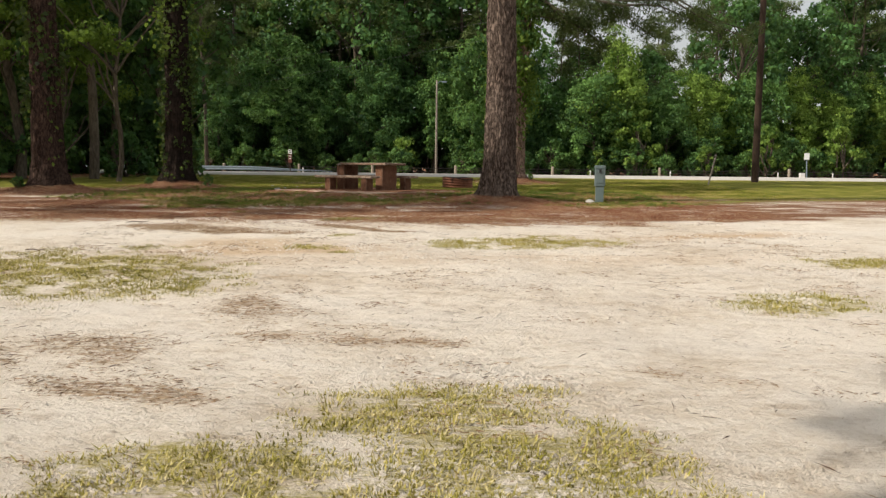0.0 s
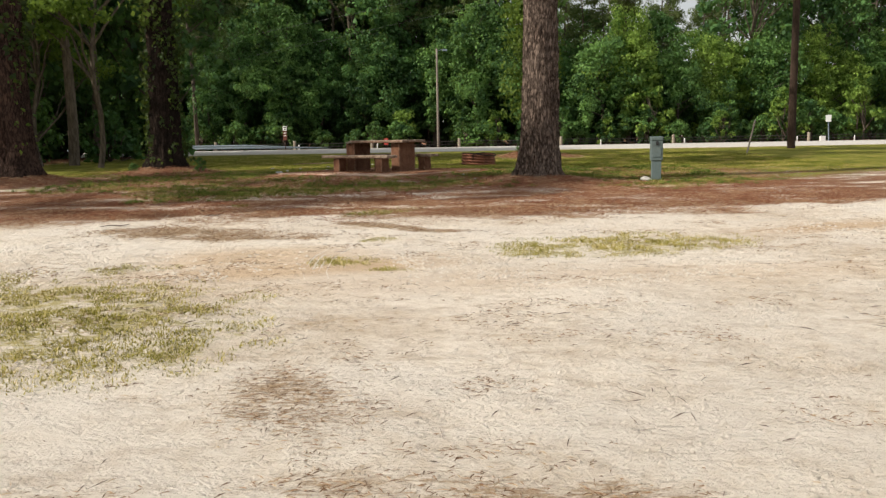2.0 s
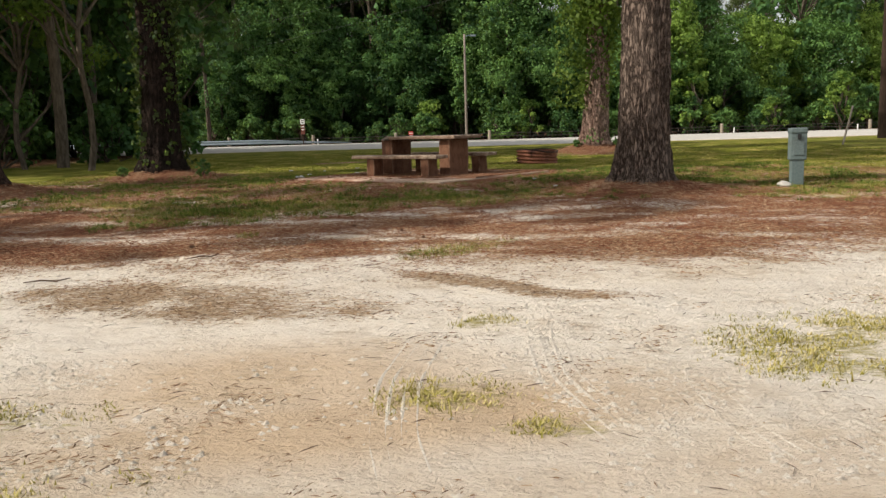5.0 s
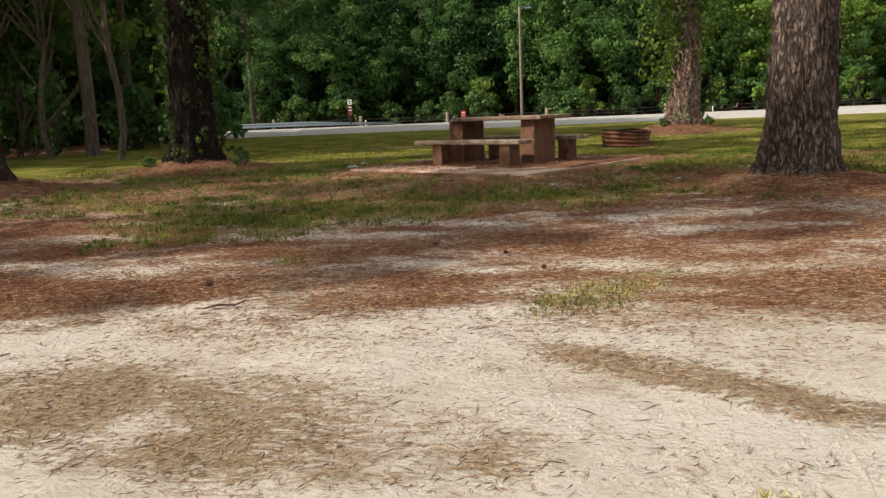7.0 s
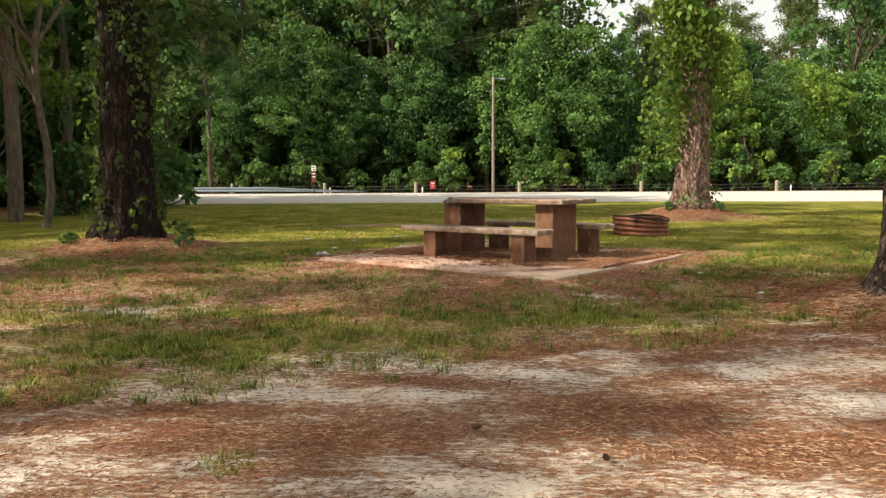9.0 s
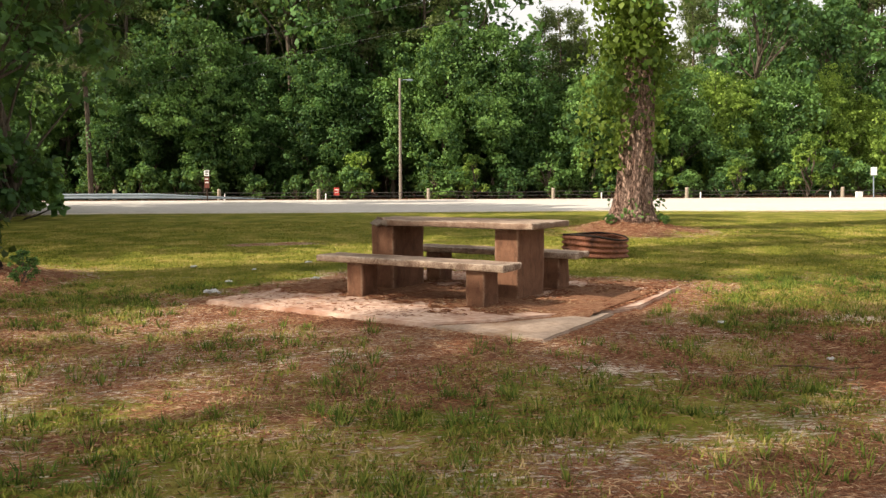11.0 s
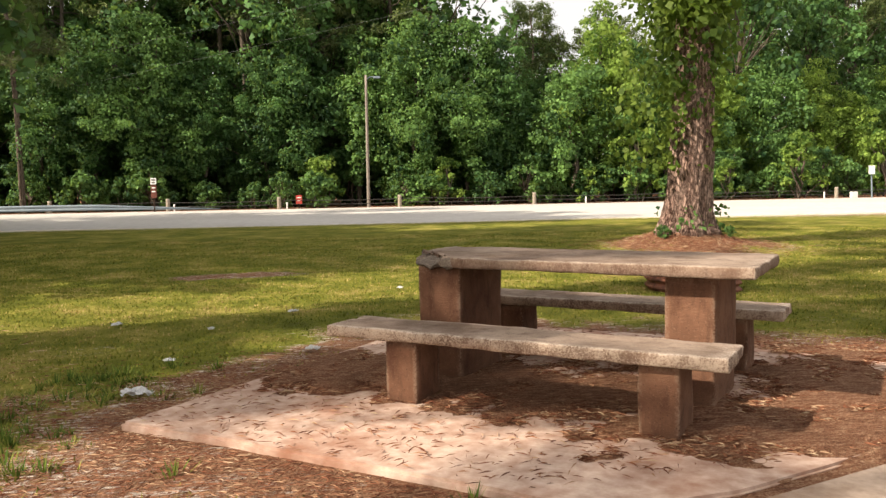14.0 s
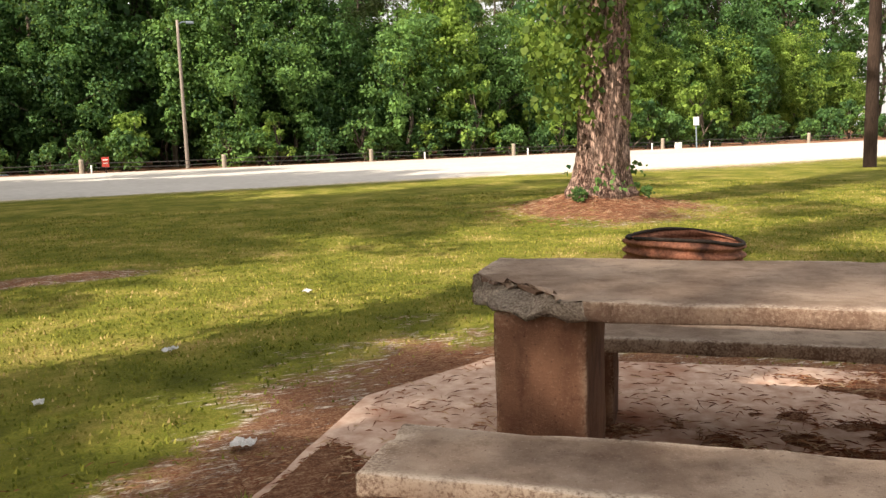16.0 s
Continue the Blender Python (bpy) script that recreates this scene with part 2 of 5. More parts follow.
def ground_material():
    """Sand, pine straw and grass, by the cover painted on the ground, broken up by noise."""
    m, node, bsdf, links = shader("sandy ground with straw and grass", 0.97, 0.08)
    v = coords(node)
    cover = node("Attribute", 0, p_attribute_name="cover")
    split = node("SeparateColor", 0, Color=cover).node
    grass, straw, warm = split.outputs[0], split.outputs[1], split.outputs[2]
    mid, fine, big = tex(node, v, 6.0, 8, 0.7), tex(node, v, 70.0, 5, 0.7), tex(node, v, 0.5, 4)
    streak = tex(node, node("Mapping", Vector=v, Scale=(1, 3.2, 1), Rotation=(0, 0, 0.2)), 9.0, 7, 0.75)
    sand = ramp(node, mix(node, 0.55, big, mix(node, 0.35, mid, streak)), (0.36, (0.52, 0.40, 0.285)), (0.43, (0.635, 0.54, 0.435)), (0.54, (0.80, 0.72, 0.625)))
    dusty = ramp(node, tex(node, node("Mapping", Vector=v, Scale=(0.8, 1.8, 1)), 1.7, 8, 0.75), (0.55, (0, 0, 0)), (0.64, (0.7, 0.7, 0.7)))
    sand = mix(node, dusty, sand, (0.47, 0.36, 0.255))
    sand = mix(node, ramp(node, tex(node, node("Mapping", Vector=v, Scale=(0.7, 1.2, 1)), 0.75, 6, 0.6), (0.47, (0, 0, 0)), (0.60, (0.55, 0.55, 0.55))), sand, (0.78, 0.715, 0.64))
    sand = mix(node, warm, sand, (0.55, 0.37, 0.21))
    sand = mix(node, ramp(node, fine, (0.31, (0.75, 0.75, 0.75)), (0.41, (0, 0, 0))), sand, (0.38, 0.29, 0.205))
    crumbs = tex(node, node("Mapping", Vector=v, Scale=(1, 1.5, 1)), 24.0, 3, 0.6)
    # dark flecks in the low spots: small relief shadows put into the sand colour
    sand = mix(node, mix(node, ramp(node, big, (0.40, (0.9, 0.9, 0.9)), (0.56, (0.25, 0.25, 0.25))), (0, 0, 0), ramp(node, crumbs, (0.32, (0.65, 0.65, 0.65)), (0.38, (0, 0, 0)))), sand, (0.34, 0.245, 0.17))
    needle = ramp(node, mix(node, 0.5, streak, fine), (0.37, (0.085, 0.034, 0.020)), (0.50, (0.22, 0.105, 0.060)), (0.64, (0.45, 0.29, 0.185)))
    dry = ramp(node, mix(node, 0.5, streak, fine), (0.36, (0.20, 0.13, 0.08)), (0.50, (0.38, 0.275, 0.18)), (0.64, (0.58, 0.47, 0.345)))
    needle = mix(node, node("Attribute", 3, p_attribute_name="cover"), dry, needle)
    turf = ramp(node, mix(node, 0.5, mix(node, 0.5, mid, fine), tex(node, v, 1.1, 5, 0.65)), (0.38, (0.085, 0.10, 0.015)), (0.5, (0.18, 0.185, 0.030)), (0.62, (0.38, 0.30, 0.09)))
    parched = ramp(node, mix(node, 0.5, mid, fine), (0.38, (0.21, 0.18, 0.045)), (0.5, (0.36, 0.305, 0.10)), (0.62, (0.55, 0.46, 0.25)))
    turf = mix(node, node("Attribute", 3, p_attribute_name="cover"), parched, turf)

    def edge(weight, noise_value, spread):
        total = node("Math", 0, p_operation="MULTIPLY_ADD", **{"0": node("Math", 0, p_operation="SUBTRACT", **{"0": noise_value, "1": 0.5}), "1": spread, "2": weight})
        return ramp(node, total, (0.36, (0, 0, 0)), (0.64, (1, 1, 1)))

    col = mix(node, edge(straw, streak, 2.2), sand, needle)
    col = mix(node, edge(grass, mix(node, 0.5, mid, streak), 2.0), col, turf)
    links.new(col, bsdf.inputs["Base Color"])
    lumps = tex(node, node("Mapping", Vector=v, Scale=(0.8, 1.35, 1), Rotation=(0, 0, 0.25)), 3.4, 4, 0.5)
    swell = bump(node, mix(node, 0.3, lumps, mid), 1.0, 0.15)
    links.new(node("Bump", 0, Height=mix(node, 0.4, crumbs, fine), Strength=1.0, Distance=0.042, Normal=swell), bsdf.inputs["Normal"])
    return m


M_GROUND = ground_material()


# ---- building helpers ----
def part(name, bm, material, parent, label="", smooth=False):
    """Links a bmesh as one mesh object under a thing or under a part."""
    me = bpy.data.meshes.new(name)
    bm.to_mesh(me)
    bm.free()
    return hang(name, me, material, parent, label, smooth)


def hang(name, me, material, parent, label="", smooth=False):
    me.materials.append(material)
    if smooth:
        me.polygons.foreach_set("use_smooth", [True] * len(me.polygons))
    ob = new(name, me)
    ob.parent = parent
    return tagged(ob, label)


def thing(name, label, category, place=(0, 0, 0), turn=0.0, group="", kind=""):
    ob = new(name)
    ob.empty_display_size = 0.2
    ob.matrix_basis = pose(*place, 0, 0, turn)
    return tagged(ob, label, category, group, kind)


def array_mesh(name, verts, faces):
    """A mesh from an array of places and an array of faces with one number of corners."""
    me = bpy.data.meshes.new(name)
    n = faces.shape[1]
    me.vertices.add(len(verts))
    me.vertices.foreach_set("co", np.asarray(verts, np.float32).ravel())
    me.loops.add(faces.size)
    me.loops.foreach_set("vertex_index", faces.astype(np.int32).ravel())
    me.polygons.add(len(faces))
    me.polygons.foreach_set("loop_start", np.arange(0, faces.size, n, dtype=np.int32))
    me.update(calc_edges=True)
    me.validate()
    return me


def box(bm, x0, x1, y0, y1, z0, z1, bevel=0.0, rough=0.0, cuts=0, seed=0):
    """A block, its edges rounded and, where asked, its faces cut up and made uneven."""
    made = bmesh.ops.create_cube(bm, size=1)["verts"]
    for w in made:
        w.co = Vector(((x0 + x1) / 2 + w.co.x * (x1 - x0), (y0 + y1) / 2 + w.co.y * (y1 - y0), (z0 + z1) / 2 + w.co.z * (z1 - z0)))
    edges = list({e for w in made for e in w.link_edges})
    if bevel:
        bmesh.ops.bevel(bm, geom=edges, offset=bevel, segments=2, affect="EDGES", profile=0.5)
    if cuts:
        long_edges = [e for e in bm.edges if e.calc_length() > 0.12]
        bmesh.ops.subdivide_edges(bm, edges=long_edges, cuts=cuts, use_grid_fill=True)
    if rough:
        for w in bm.verts:
            w.co += noise.noise_vector(w.co * 7 + Vector((seed, 0, 0))) * rough + noise.noise_vector(w.co * 23) * rough * 0.5
    return bm


def tube(path, radii, sides, relief=None):
    """A tapered tube along a path; relief(angle, height, radius) moves its skin."""
    path, verts = [np.array(p, float) for p in path], []
    for i, (p, r) in enumerate(zip(path, radii)):
        way = path[min(i + 1, len(path) - 1)] - path[max(i - 1, 0)]
        way = way / np.linalg.norm(way)
        side = np.cross(way, (0, 1, 0) if abs(way[1]) < 0.9 else (1, 0, 0))
        side /= np.linalg.norm(side)
        other = np.cross(way, side)
        for k in range(sides):
            a = 2 * math.pi * k / sides
            rr = r + (relief(a, p[2], r) if relief else 0)
            verts.append(p + rr * (math.cos(a) * side + math.sin(a) * other))
    faces = [(i * sides + k, i * sides + (k + 1) % sides, (i + 1) * sides + (k + 1) % sides, (i + 1) * sides + k) for i in range(len(path) - 1) for k in range(sides)]
    return np.array(verts), np.array(faces)


def join(pieces):
    verts, faces, n = [], [], 0
    for v, f in pieces:
        verts.append(v)
        faces.append(f + n)
        n += len(v)
    return np.concatenate(verts), np.concatenate(faces)


def leaves(rng, centres, radii, counts, size, slim=0.45, droop=0.0, shell=0.55):
    """Leaves in clumps: folded diamonds, most of them near each clump's skin, facing out and up."""
    c = np.repeat(np.asarray(centres, float), counts, axis=0)
    r = np.repeat(np.asarray(radii, float).reshape(len(counts), -1) * np.ones(3), counts, axis=0)
    n = len(c)
    d = rng.normal(size=(n, 3))
    d /= np.linalg.norm(d, axis=1)[:, None]
    p = c + d * r * (shell + (1 - shell) * rng.random((n, 1)) ** 0.6)
    nrm = d + rng.normal(size=(n, 3)) * 0.55 + (0, 0, 0.5)
    nrm /= np.linalg.norm(nrm, axis=1)[:, None]
    along = np.cross(nrm, rng.normal(size=(n, 3)))
    along[:, 2] -= droop
    along /= np.linalg.norm(along, axis=1)[:, None] + 1e-9
    across = np.cross(nrm, along)
    s = size * (0.6 + 0.8 * rng.random((n, 1)))
    fold = nrm * s * 0.18
    v = np.stack([p, p + along * s * 0.5 + across * s * slim + fold, p + along * s, p + along * s * 0.5 - across * s * slim + fold], 1).reshape(-1, 3)
    return v, np.arange(4 * n).reshape(n, 4)


# ---- ground ----
PROFILE_Y = (-300, -40, 0, 15, 20, 26, 36, 44, 67, 90, 400)
PROFILE_Z = (-0.9, -0.6, 0.0, 0.44, 0.58, 0.71, 0.86, 0.97, 0.93, 0.9, 0.9)
TREE_FEET = [(-12.35, 23.9, 0.24), (-9.78, 27.4, 0.30), (0.72, 21.55, 0.20), (1.85, 35.5, 0.34), (-21.9, 45.3, 0.3)]


def value_noise(x, y, seed):
    xi, yi = np.floor(x).astype(int), np.floor(y).astype(int)
    fx, fy = x - xi, y - yi
    fx, fy = fx * fx * (3 - 2 * fx), fy * fy * (3 - 2 * fy)

    def h(a, b):
        n = (a * 374761393 + b * 668265263 + seed * 1442695041) & 0x7FFFFFFF
        n = ((n ^ (n >> 13)) * 1274126177) & 0x7FFFFFFF
        return ((n ^ (n >> 16)) & 0xFFFF) / 65535.0

    return (h(xi, yi) * (1 - fx) + h(xi + 1, yi) * fx) * (1 - fy) + (h(xi, yi + 1) * (1 - fx) + h(xi + 1, yi + 1) * fx) * fy


def fbm(x, y, seed, octaves=4):
    x, y = np.asarray(x, float), np.asarray(y, float)
    return sum(value_noise(x * 2 ** k, y * 2 ** k, seed + k) * 0.5 ** k for k in range(octaves)) / sum(0.5 ** k for k in range(octaves))


def strong(f):
    return np.clip((f - 0.5) * 2.4 + 0.5, 0, 1)


def ground_z(x, y):
    x, y = np.asarray(x, float), np.asarray(y, float)
    z = (np.interp(y - 1, PROFILE_Y, PROFILE_Z) + np.interp(y + 1, PROFILE_Y, PROFILE_Z) + np.interp(y, PROFILE_Y, PROFILE_Z)) / 3
    for tx, ty, up in TREE_FEET:
        z = z + up * np.exp(-(((x - tx) ** 2 + (y - ty) ** 2) / 0.95))
    flat = np.clip((3.6 - np.hypot(x + 3.2, y - 25.1)) / 1.2, 0, 1)
    z = z * (1 - flat) + flat * 0.722
    near = np.clip((45 - y) / 4, 0, 1) * np.clip((np.hypot(x + 3.2, y - 25.1) - 2.8) / 1.5, 0, 1)
    return z + near * (0.07 * (fbm(x * 0.5, y * 0.5, 3) - 0.5) + 0.035 * (fbm(x * 2.2, y * 2.2, 9) - 0.5))


def spots(x, y, rows):
    """The strongest of some soft patches (x, y, half width, half depth, turn, weight)."""
    best = np.zeros_like(x)
    for px, py, rx, ry, turn, weight in rows:
        c, s = math.cos(radians(turn)), math.sin(radians(turn))
        a, b = ((x - px) * c + (y - py) * s) / rx, (-(x - px) * s + (y - py) * c) / ry
        best = np.maximum(best, weight * np.clip(1.5 - np.sqrt(a * a + b * b), 0, 1))
    return best


GREEN = [(-0.3, 4.5, 0.75, 0.5, 0, 0.8), (0.25, 3.9, 0.75, 0.55, 0, 0.95), (-1.2, 3.6, 0.8, 0.4, 20, 0.85), (0.1, 3.2, 1.5, 0.35, 0, 0.7), (0.45, 4.9, 0.2, 0.15, 0, 0.5),
         (-4.2, 9.0, 1.7, 1.5, -30, 0.66), (-5.8, 8.8, 1.6, 2.0, 0, 0.64), (-3.0, 8.3, 0.8, 0.35, 40, 0.6), (0.8, 12.5, 1.5, 0.8, 10, 0.66), (3.2, 7.8, 0.75, 0.5, 20, 0.75),
         (5.2, 10.6, 1.1, 0.6, 0, 0.55), (-2.2, 11.5, 0.45, 0.3, 0, 0.5), (-1.7, 11.1, 0.3, 0.15, 0, 0.5), (-2.0, 12.9, 0.25, 0.2, 0, 0.55), (-4.3, 11.2, 0.5, 0.3, 0, 0.6),
         (0.0, 12.7, 0.5, 0.3, 20, 0.5), (-2.4, 15.9, 0.7, 0.35, 40, 0.75), (-2.0, 16.4, 0.4, 0.25, 0, 0.6), (-6.4, 18.6, 1.2, 0.5, 20, 0.6), (-4.9, 17.3, 0.15, 0.15, 0, 0.8)]
STRAW = [(-1.9, 7.2, 0.5, 0.7, 20, 0.62), (-1.2, 6.2, 0.75, 0.25, -10, 0.6), (-0.3, 6.1, 0.4, 0.2, 0, 0.5), (-2.2, 4.8, 0.8, 0.22, -15, 0.6), (-3.0, 5.6, 1.2, 0.7, 0, 0.45),
         (-4.6, 13.9, 1.8, 0.7, -12, 0.62), (-3.3, 13.4, 0.5, 0.3, 0, 0.6), (-2.1, 14.3, 1.1, 0.2, -35, 0.75), (-1.3, 13.8, 0.7, 0.18, -15, 0.6), (1.5, 5.3, 0.6, 0.15, -20, 0.5), (-6.3, 32.8, 0.9, 0.3, 0, 1.1), (-3.4, 38.5, 1.1, 0.4, 0, 1.0), (12, 45.2, 6, 1.2, 0, 0.9)]
PALE = [(-5.4, 15.5, 1.0, 0.6, 0, 1.0), (-6.7, 17.2, 0.8, 0.3, 0, 0.8), (-4.0, 15.1, 0.8, 0.3, 0, 0.9), (-2.6, 16.8, 0.9, 0.28, 0, 0.75), (-1.2, 16.6, 0.7, 0.3, 0, 0.7), (-3.2, 15.3, 0.4, 0.2, 0, 0.6), (-7.3, 21.3, 0.9, 0.4, 0, 0.8), (-6.3, 18.6, 0.4, 0.2, 0, 0.5), (-4.3, 18.5, 0.7, 0.25, 0, 0.7), (-2.2, 19.2, 1.5, 0.5, 10, 0.85), (-1.6, 18.5, 1.2, 0.4, 0, 0.6), (-6.0, 17.2, 0.8, 0.25, 0, 0.6),
        (-1.9, 17.2, 0.8, 0.2, 0, 0.6), (-4.2, 17.0, 1.4, 0.2, 0, 0.6), (-4.5, 22.5, 0.5, 0.2, 0, 0.5), (-2.7, 22.0, 0.5, 0.15, 0, 0.5), (2.6, 20.0, 0.9, 0.3, 0, 0.6), (0.6, 24.0, 0.6, 0.25, 0, 0.5)]


def cover(x, y):
    """How much grass, straw and warm dirt lies at a place."""
    x, y = np.asarray(x, float), np.asarray(y, float)
    wob = (fbm(x * 0.7, y * 0.7, 21) - 0.5) * 2.2
    lot = np.interp(x, (-40, -9, -6.9, -4.5, -2.3, -0.3, 1.9, 3.9, 8.1, 20, 60), (13.4, 14.6, 14.6, 14.9, 14.3, 14.5, 15.8, 15.7, 17.4, 20, 26))
    turf = np.interp(x, (-40, -12.9, -6, -4.5, -2.6, -1, 1.4, 3.5, 8.9, 20, 60), (24, 22.1, 18.6, 18.9, 19.8, 20.3, 20.3, 19.6, 22.2, 26, 32))
    grass = np.clip((y - turf + wob) * 0.55 + 0.35, 0, 1)
    grass *= np.interp(y, (19, 21, 22.3, 24.5, 26.5, 30), (0.72, 0.66, 0.36, 0.40, 0.85, 1.0)) + 0.22 * np.clip((x + 2.5) * 0.5, 0, 1) * np.clip((27 - y) * 0.5, 0, 1)
    grass *= np.interp(y, (26, 30), (1.0, 0.0)) * (0.62 + 0.6 * strong(fbm(x * 1.3, y * 2.2, 33)) - 1) + 1
    straw = np.clip((y - lot + wob * 0.8) * 0.6 + 0.35, 0, 0.86) * (0.66 + 0.5 * strong(fbm(x * 0.5, y * 1.5, 51)) + 0.4 * (strong(fbm(x * 1.6, y * 4.0, 53)) - 0.5) - 0.06 * np.clip(16.0 - y, 0, 2))
    straw *= np.interp(y, (25, 30), (1.0, 0.25)) * (0.62 + 0.62 * strong(fbm(x * 1.1 + 7, y * 2.6, 57)))
    for tx, ty, up in TREE_FEET:
        ring = np.clip(1.9 - np.hypot(x - tx, (y - ty)) / (0.75 + 0.9 * fbm(x * 1.1, y * 1.1, 61)), 0, 1) * (0.6 + 0.5 * fbm(x * 3, y * 3, 62))
        straw, grass = np.maximum(straw, np.clip(ring * 1.5, 0, 1)), grass * (1 - ring)
    pale = spots(x, y, PALE) * np.clip(0.15 + 0.75 * strong(fbm(x * 1.4, y * 2.6, 95)) + 0.5 * (fbm(x * 6, y * 8, 96) - 0.5), 0, 0.85)
    grass, straw = grass * (1 - pale), straw * (1 - pale * 0.9)
    patches = np.minimum(spots(x, y, GREEN) * (0.2 + 1.35 * fbm(x * 2.6, y * 2.6, 5)), 0.52)
    grass, straw = np.maximum(grass, patches), np.maximum(straw, np.clip(spots(x, y, STRAW) * (0.25 + 1.4 * fbm(x * 2.4, y * 2.4, 8)), 0, 0.7))
    straw = straw * (1 - 0.75 * np.clip((grass - 0.42) * 3.0, 0, 1) * np.clip((y - 17.5) * 0.8, 0, 1))
    bare = spots(x, y, STRAW[-3:])
    bare = np.clip(bare * (0.5 + fbm(x * 1.6, y * 1.6, 71)), 0, 1)
    grass, straw = grass * (1 - bare), np.maximum(straw, bare * 0.75)
    a, b = (x + 6.055) * 0.799 - (y - 25.38) * 0.602, (x + 6.055) * 0.602 + (y - 25.38) * 0.799
    out = np.hypot(np.maximum(np.maximum(-a, a - 4.2), 0), np.maximum(np.maximum(-b, b - 3.85), 0))
    rim = np.clip(1.1 - out / (0.2 + 1.5 * fbm(x * 1.2, y * 1.2, 91)) + 1.1 * (fbm(x * 3.5, y * 3.5, 92) - 0.5), 0, 1)
    grass, straw = grass * (1 - 0.75 * rim), np.maximum(straw, 0.85 * rim)
    lawn_end = np.clip((46.5 + 0.5 * np.sin(x * 0.6) - y) * 0.8, 0, 1)
    woods = np.maximum(np.clip((y - 67.5) * 0.8, 0, 1), np.clip((-x - 15 + (y - 44) * 0.2) * 0.4, 0, 1) * np.clip((y - 33) * 0.3, 0, 1) * np.clip((46 - y) * 0.8, 0, 1))
    soil = 0.66 * np.clip((y - turf + 0.5) * 0.6, 0, 1) * (1 - pale)
    straw = np.maximum(straw, soil)
    grass, straw = grass * lawn_end * (1 - woods), np.maximum(straw * lawn_end, woods)
    warm = spots(x, y, [(-2.6, 11.2, 1.6, 0.5, 15, 0.7), (4.2, 13.8, 1.6, 0.4, 15, 0.7), (-3.2, 11.8, 1.2, 0.7, 0, 0.6), (0, 10.6, 4, 0.5, 5, 0.3)])
    return grass, straw, warm


def ticks(lo, hi, step, far, grow=1.35):
    fine = np.arange(lo, hi + step / 2, step)
    out, d = [], step
    while sum(out) < far:
        d *= grow
        out.append(d)
    reach = np.cumsum(out)
    return np.concatenate([lo - reach[::-1], fine, hi + reach])


gx, gy = ticks(-10, 7, 0.1, 500), ticks(-1, 34, 0.1, 500)
X, Y = np.meshgrid(gx, gy)
gverts = np.stack([X, Y, ground_z(X, Y)], -1).reshape(-1, 3)
ids = np.arange(len(gverts)).reshape(X.shape)
gfaces = np.stack([ids[:-1, :-1], ids[:-1, 1:], ids[1:, 1:], ids[1:, :-1]], -1).reshape(-1, 4)
gmesh = array_mesh("ground", gverts, gfaces)
ga, gb, gc = cover(X.ravel(), Y.ravel())
layer = gmesh.attributes.new("cover", "FLOAT_COLOR", "POINT")
redness = np.clip((Y.ravel() - 14.6 + 2 * (fbm(X.ravel(), Y.ravel(), 81) - 0.5)) * 0.8, 0.1, 1)
layer.data.foreach_set("color", np.stack([ga, gb, gc, redness], -1).astype(np.float32).ravel())
ground = hang("ground", gmesh, M_GROUND, None, smooth=True)
tagged(ground, "sandy lot passing through pine straw into mown lawn", "ground", kind="structure")

# the road: a slightly crowned pale strip across the far side of the lawn
rx = np.arange(-160, 161, 2.0)
rv = []
for a in rx:
    near = 46.2 + 0.35 * math.sin(a * 0.31) + 0.2 * math.sin(a * 1.3)
    for f in (0, 0.02, 0.5, 0.98, 1):
        yy = near + f * (67.0 - near)
        rv.append((a, yy, float(np.interp(yy, PROFILE_Y, PROFILE_Z)) + (0.05 if 0.01 < f < 0.99 else -0.05) + 0.05 * (1 - abs(2 * f - 1))))
k = np.arange(len(rx) - 1)[:, None] * 5 + np.arange(4)[None]
rf = np.stack([k, k + 5, k + 6, k + 1], -1).reshape(-1, 4)
road = hang("road", array_mesh("road", np.array(rv), rf), M_ROAD, None, smooth=True)
tagged(road, "pale sunlit gravel road beyond the lawn", "road", kind="structure")


# ---- grass, straw and debris ----
def scatter(rng, n, x0, x1, y0, y1, weight):
    x, y = rng.uniform(x0, x1, n), rng.uniform(y0, y1, n)
    keep = rng.random(n) < weight(x, y)
    return x[keep], y[keep]


def blades(name, rng, x, y, height, material, label, width=0.006, lean=0.5):
    """Upright blades, each one bent triangle pair."""
    n = len(x)
    a, h = rng.uniform(0, 2 * math.pi, n), height * rng.uniform(0.45, 1.3, n)
    base = np.stack([x, y, ground_z(x, y) - 0.005], -1)
    side = np.stack([np.cos(a), np.sin(a), 0 * a], -1) * width
    tilt = np.stack([-np.sin(a), np.cos(a), 0 * a], -1) * (lean * h * rng.normal(size=n))[:, None]
    up = np.array((0, 0, 1.0)) * h[:, None]
    v = np.stack([base - side, base + side, base + up + tilt], 1).reshape(-1, 3)
    ob = hang(name, array_mesh(name, v, np.arange(3 * n).reshape(n, 3)), material, None)
    return tagged(ob, label, "grass", kind="stuff")


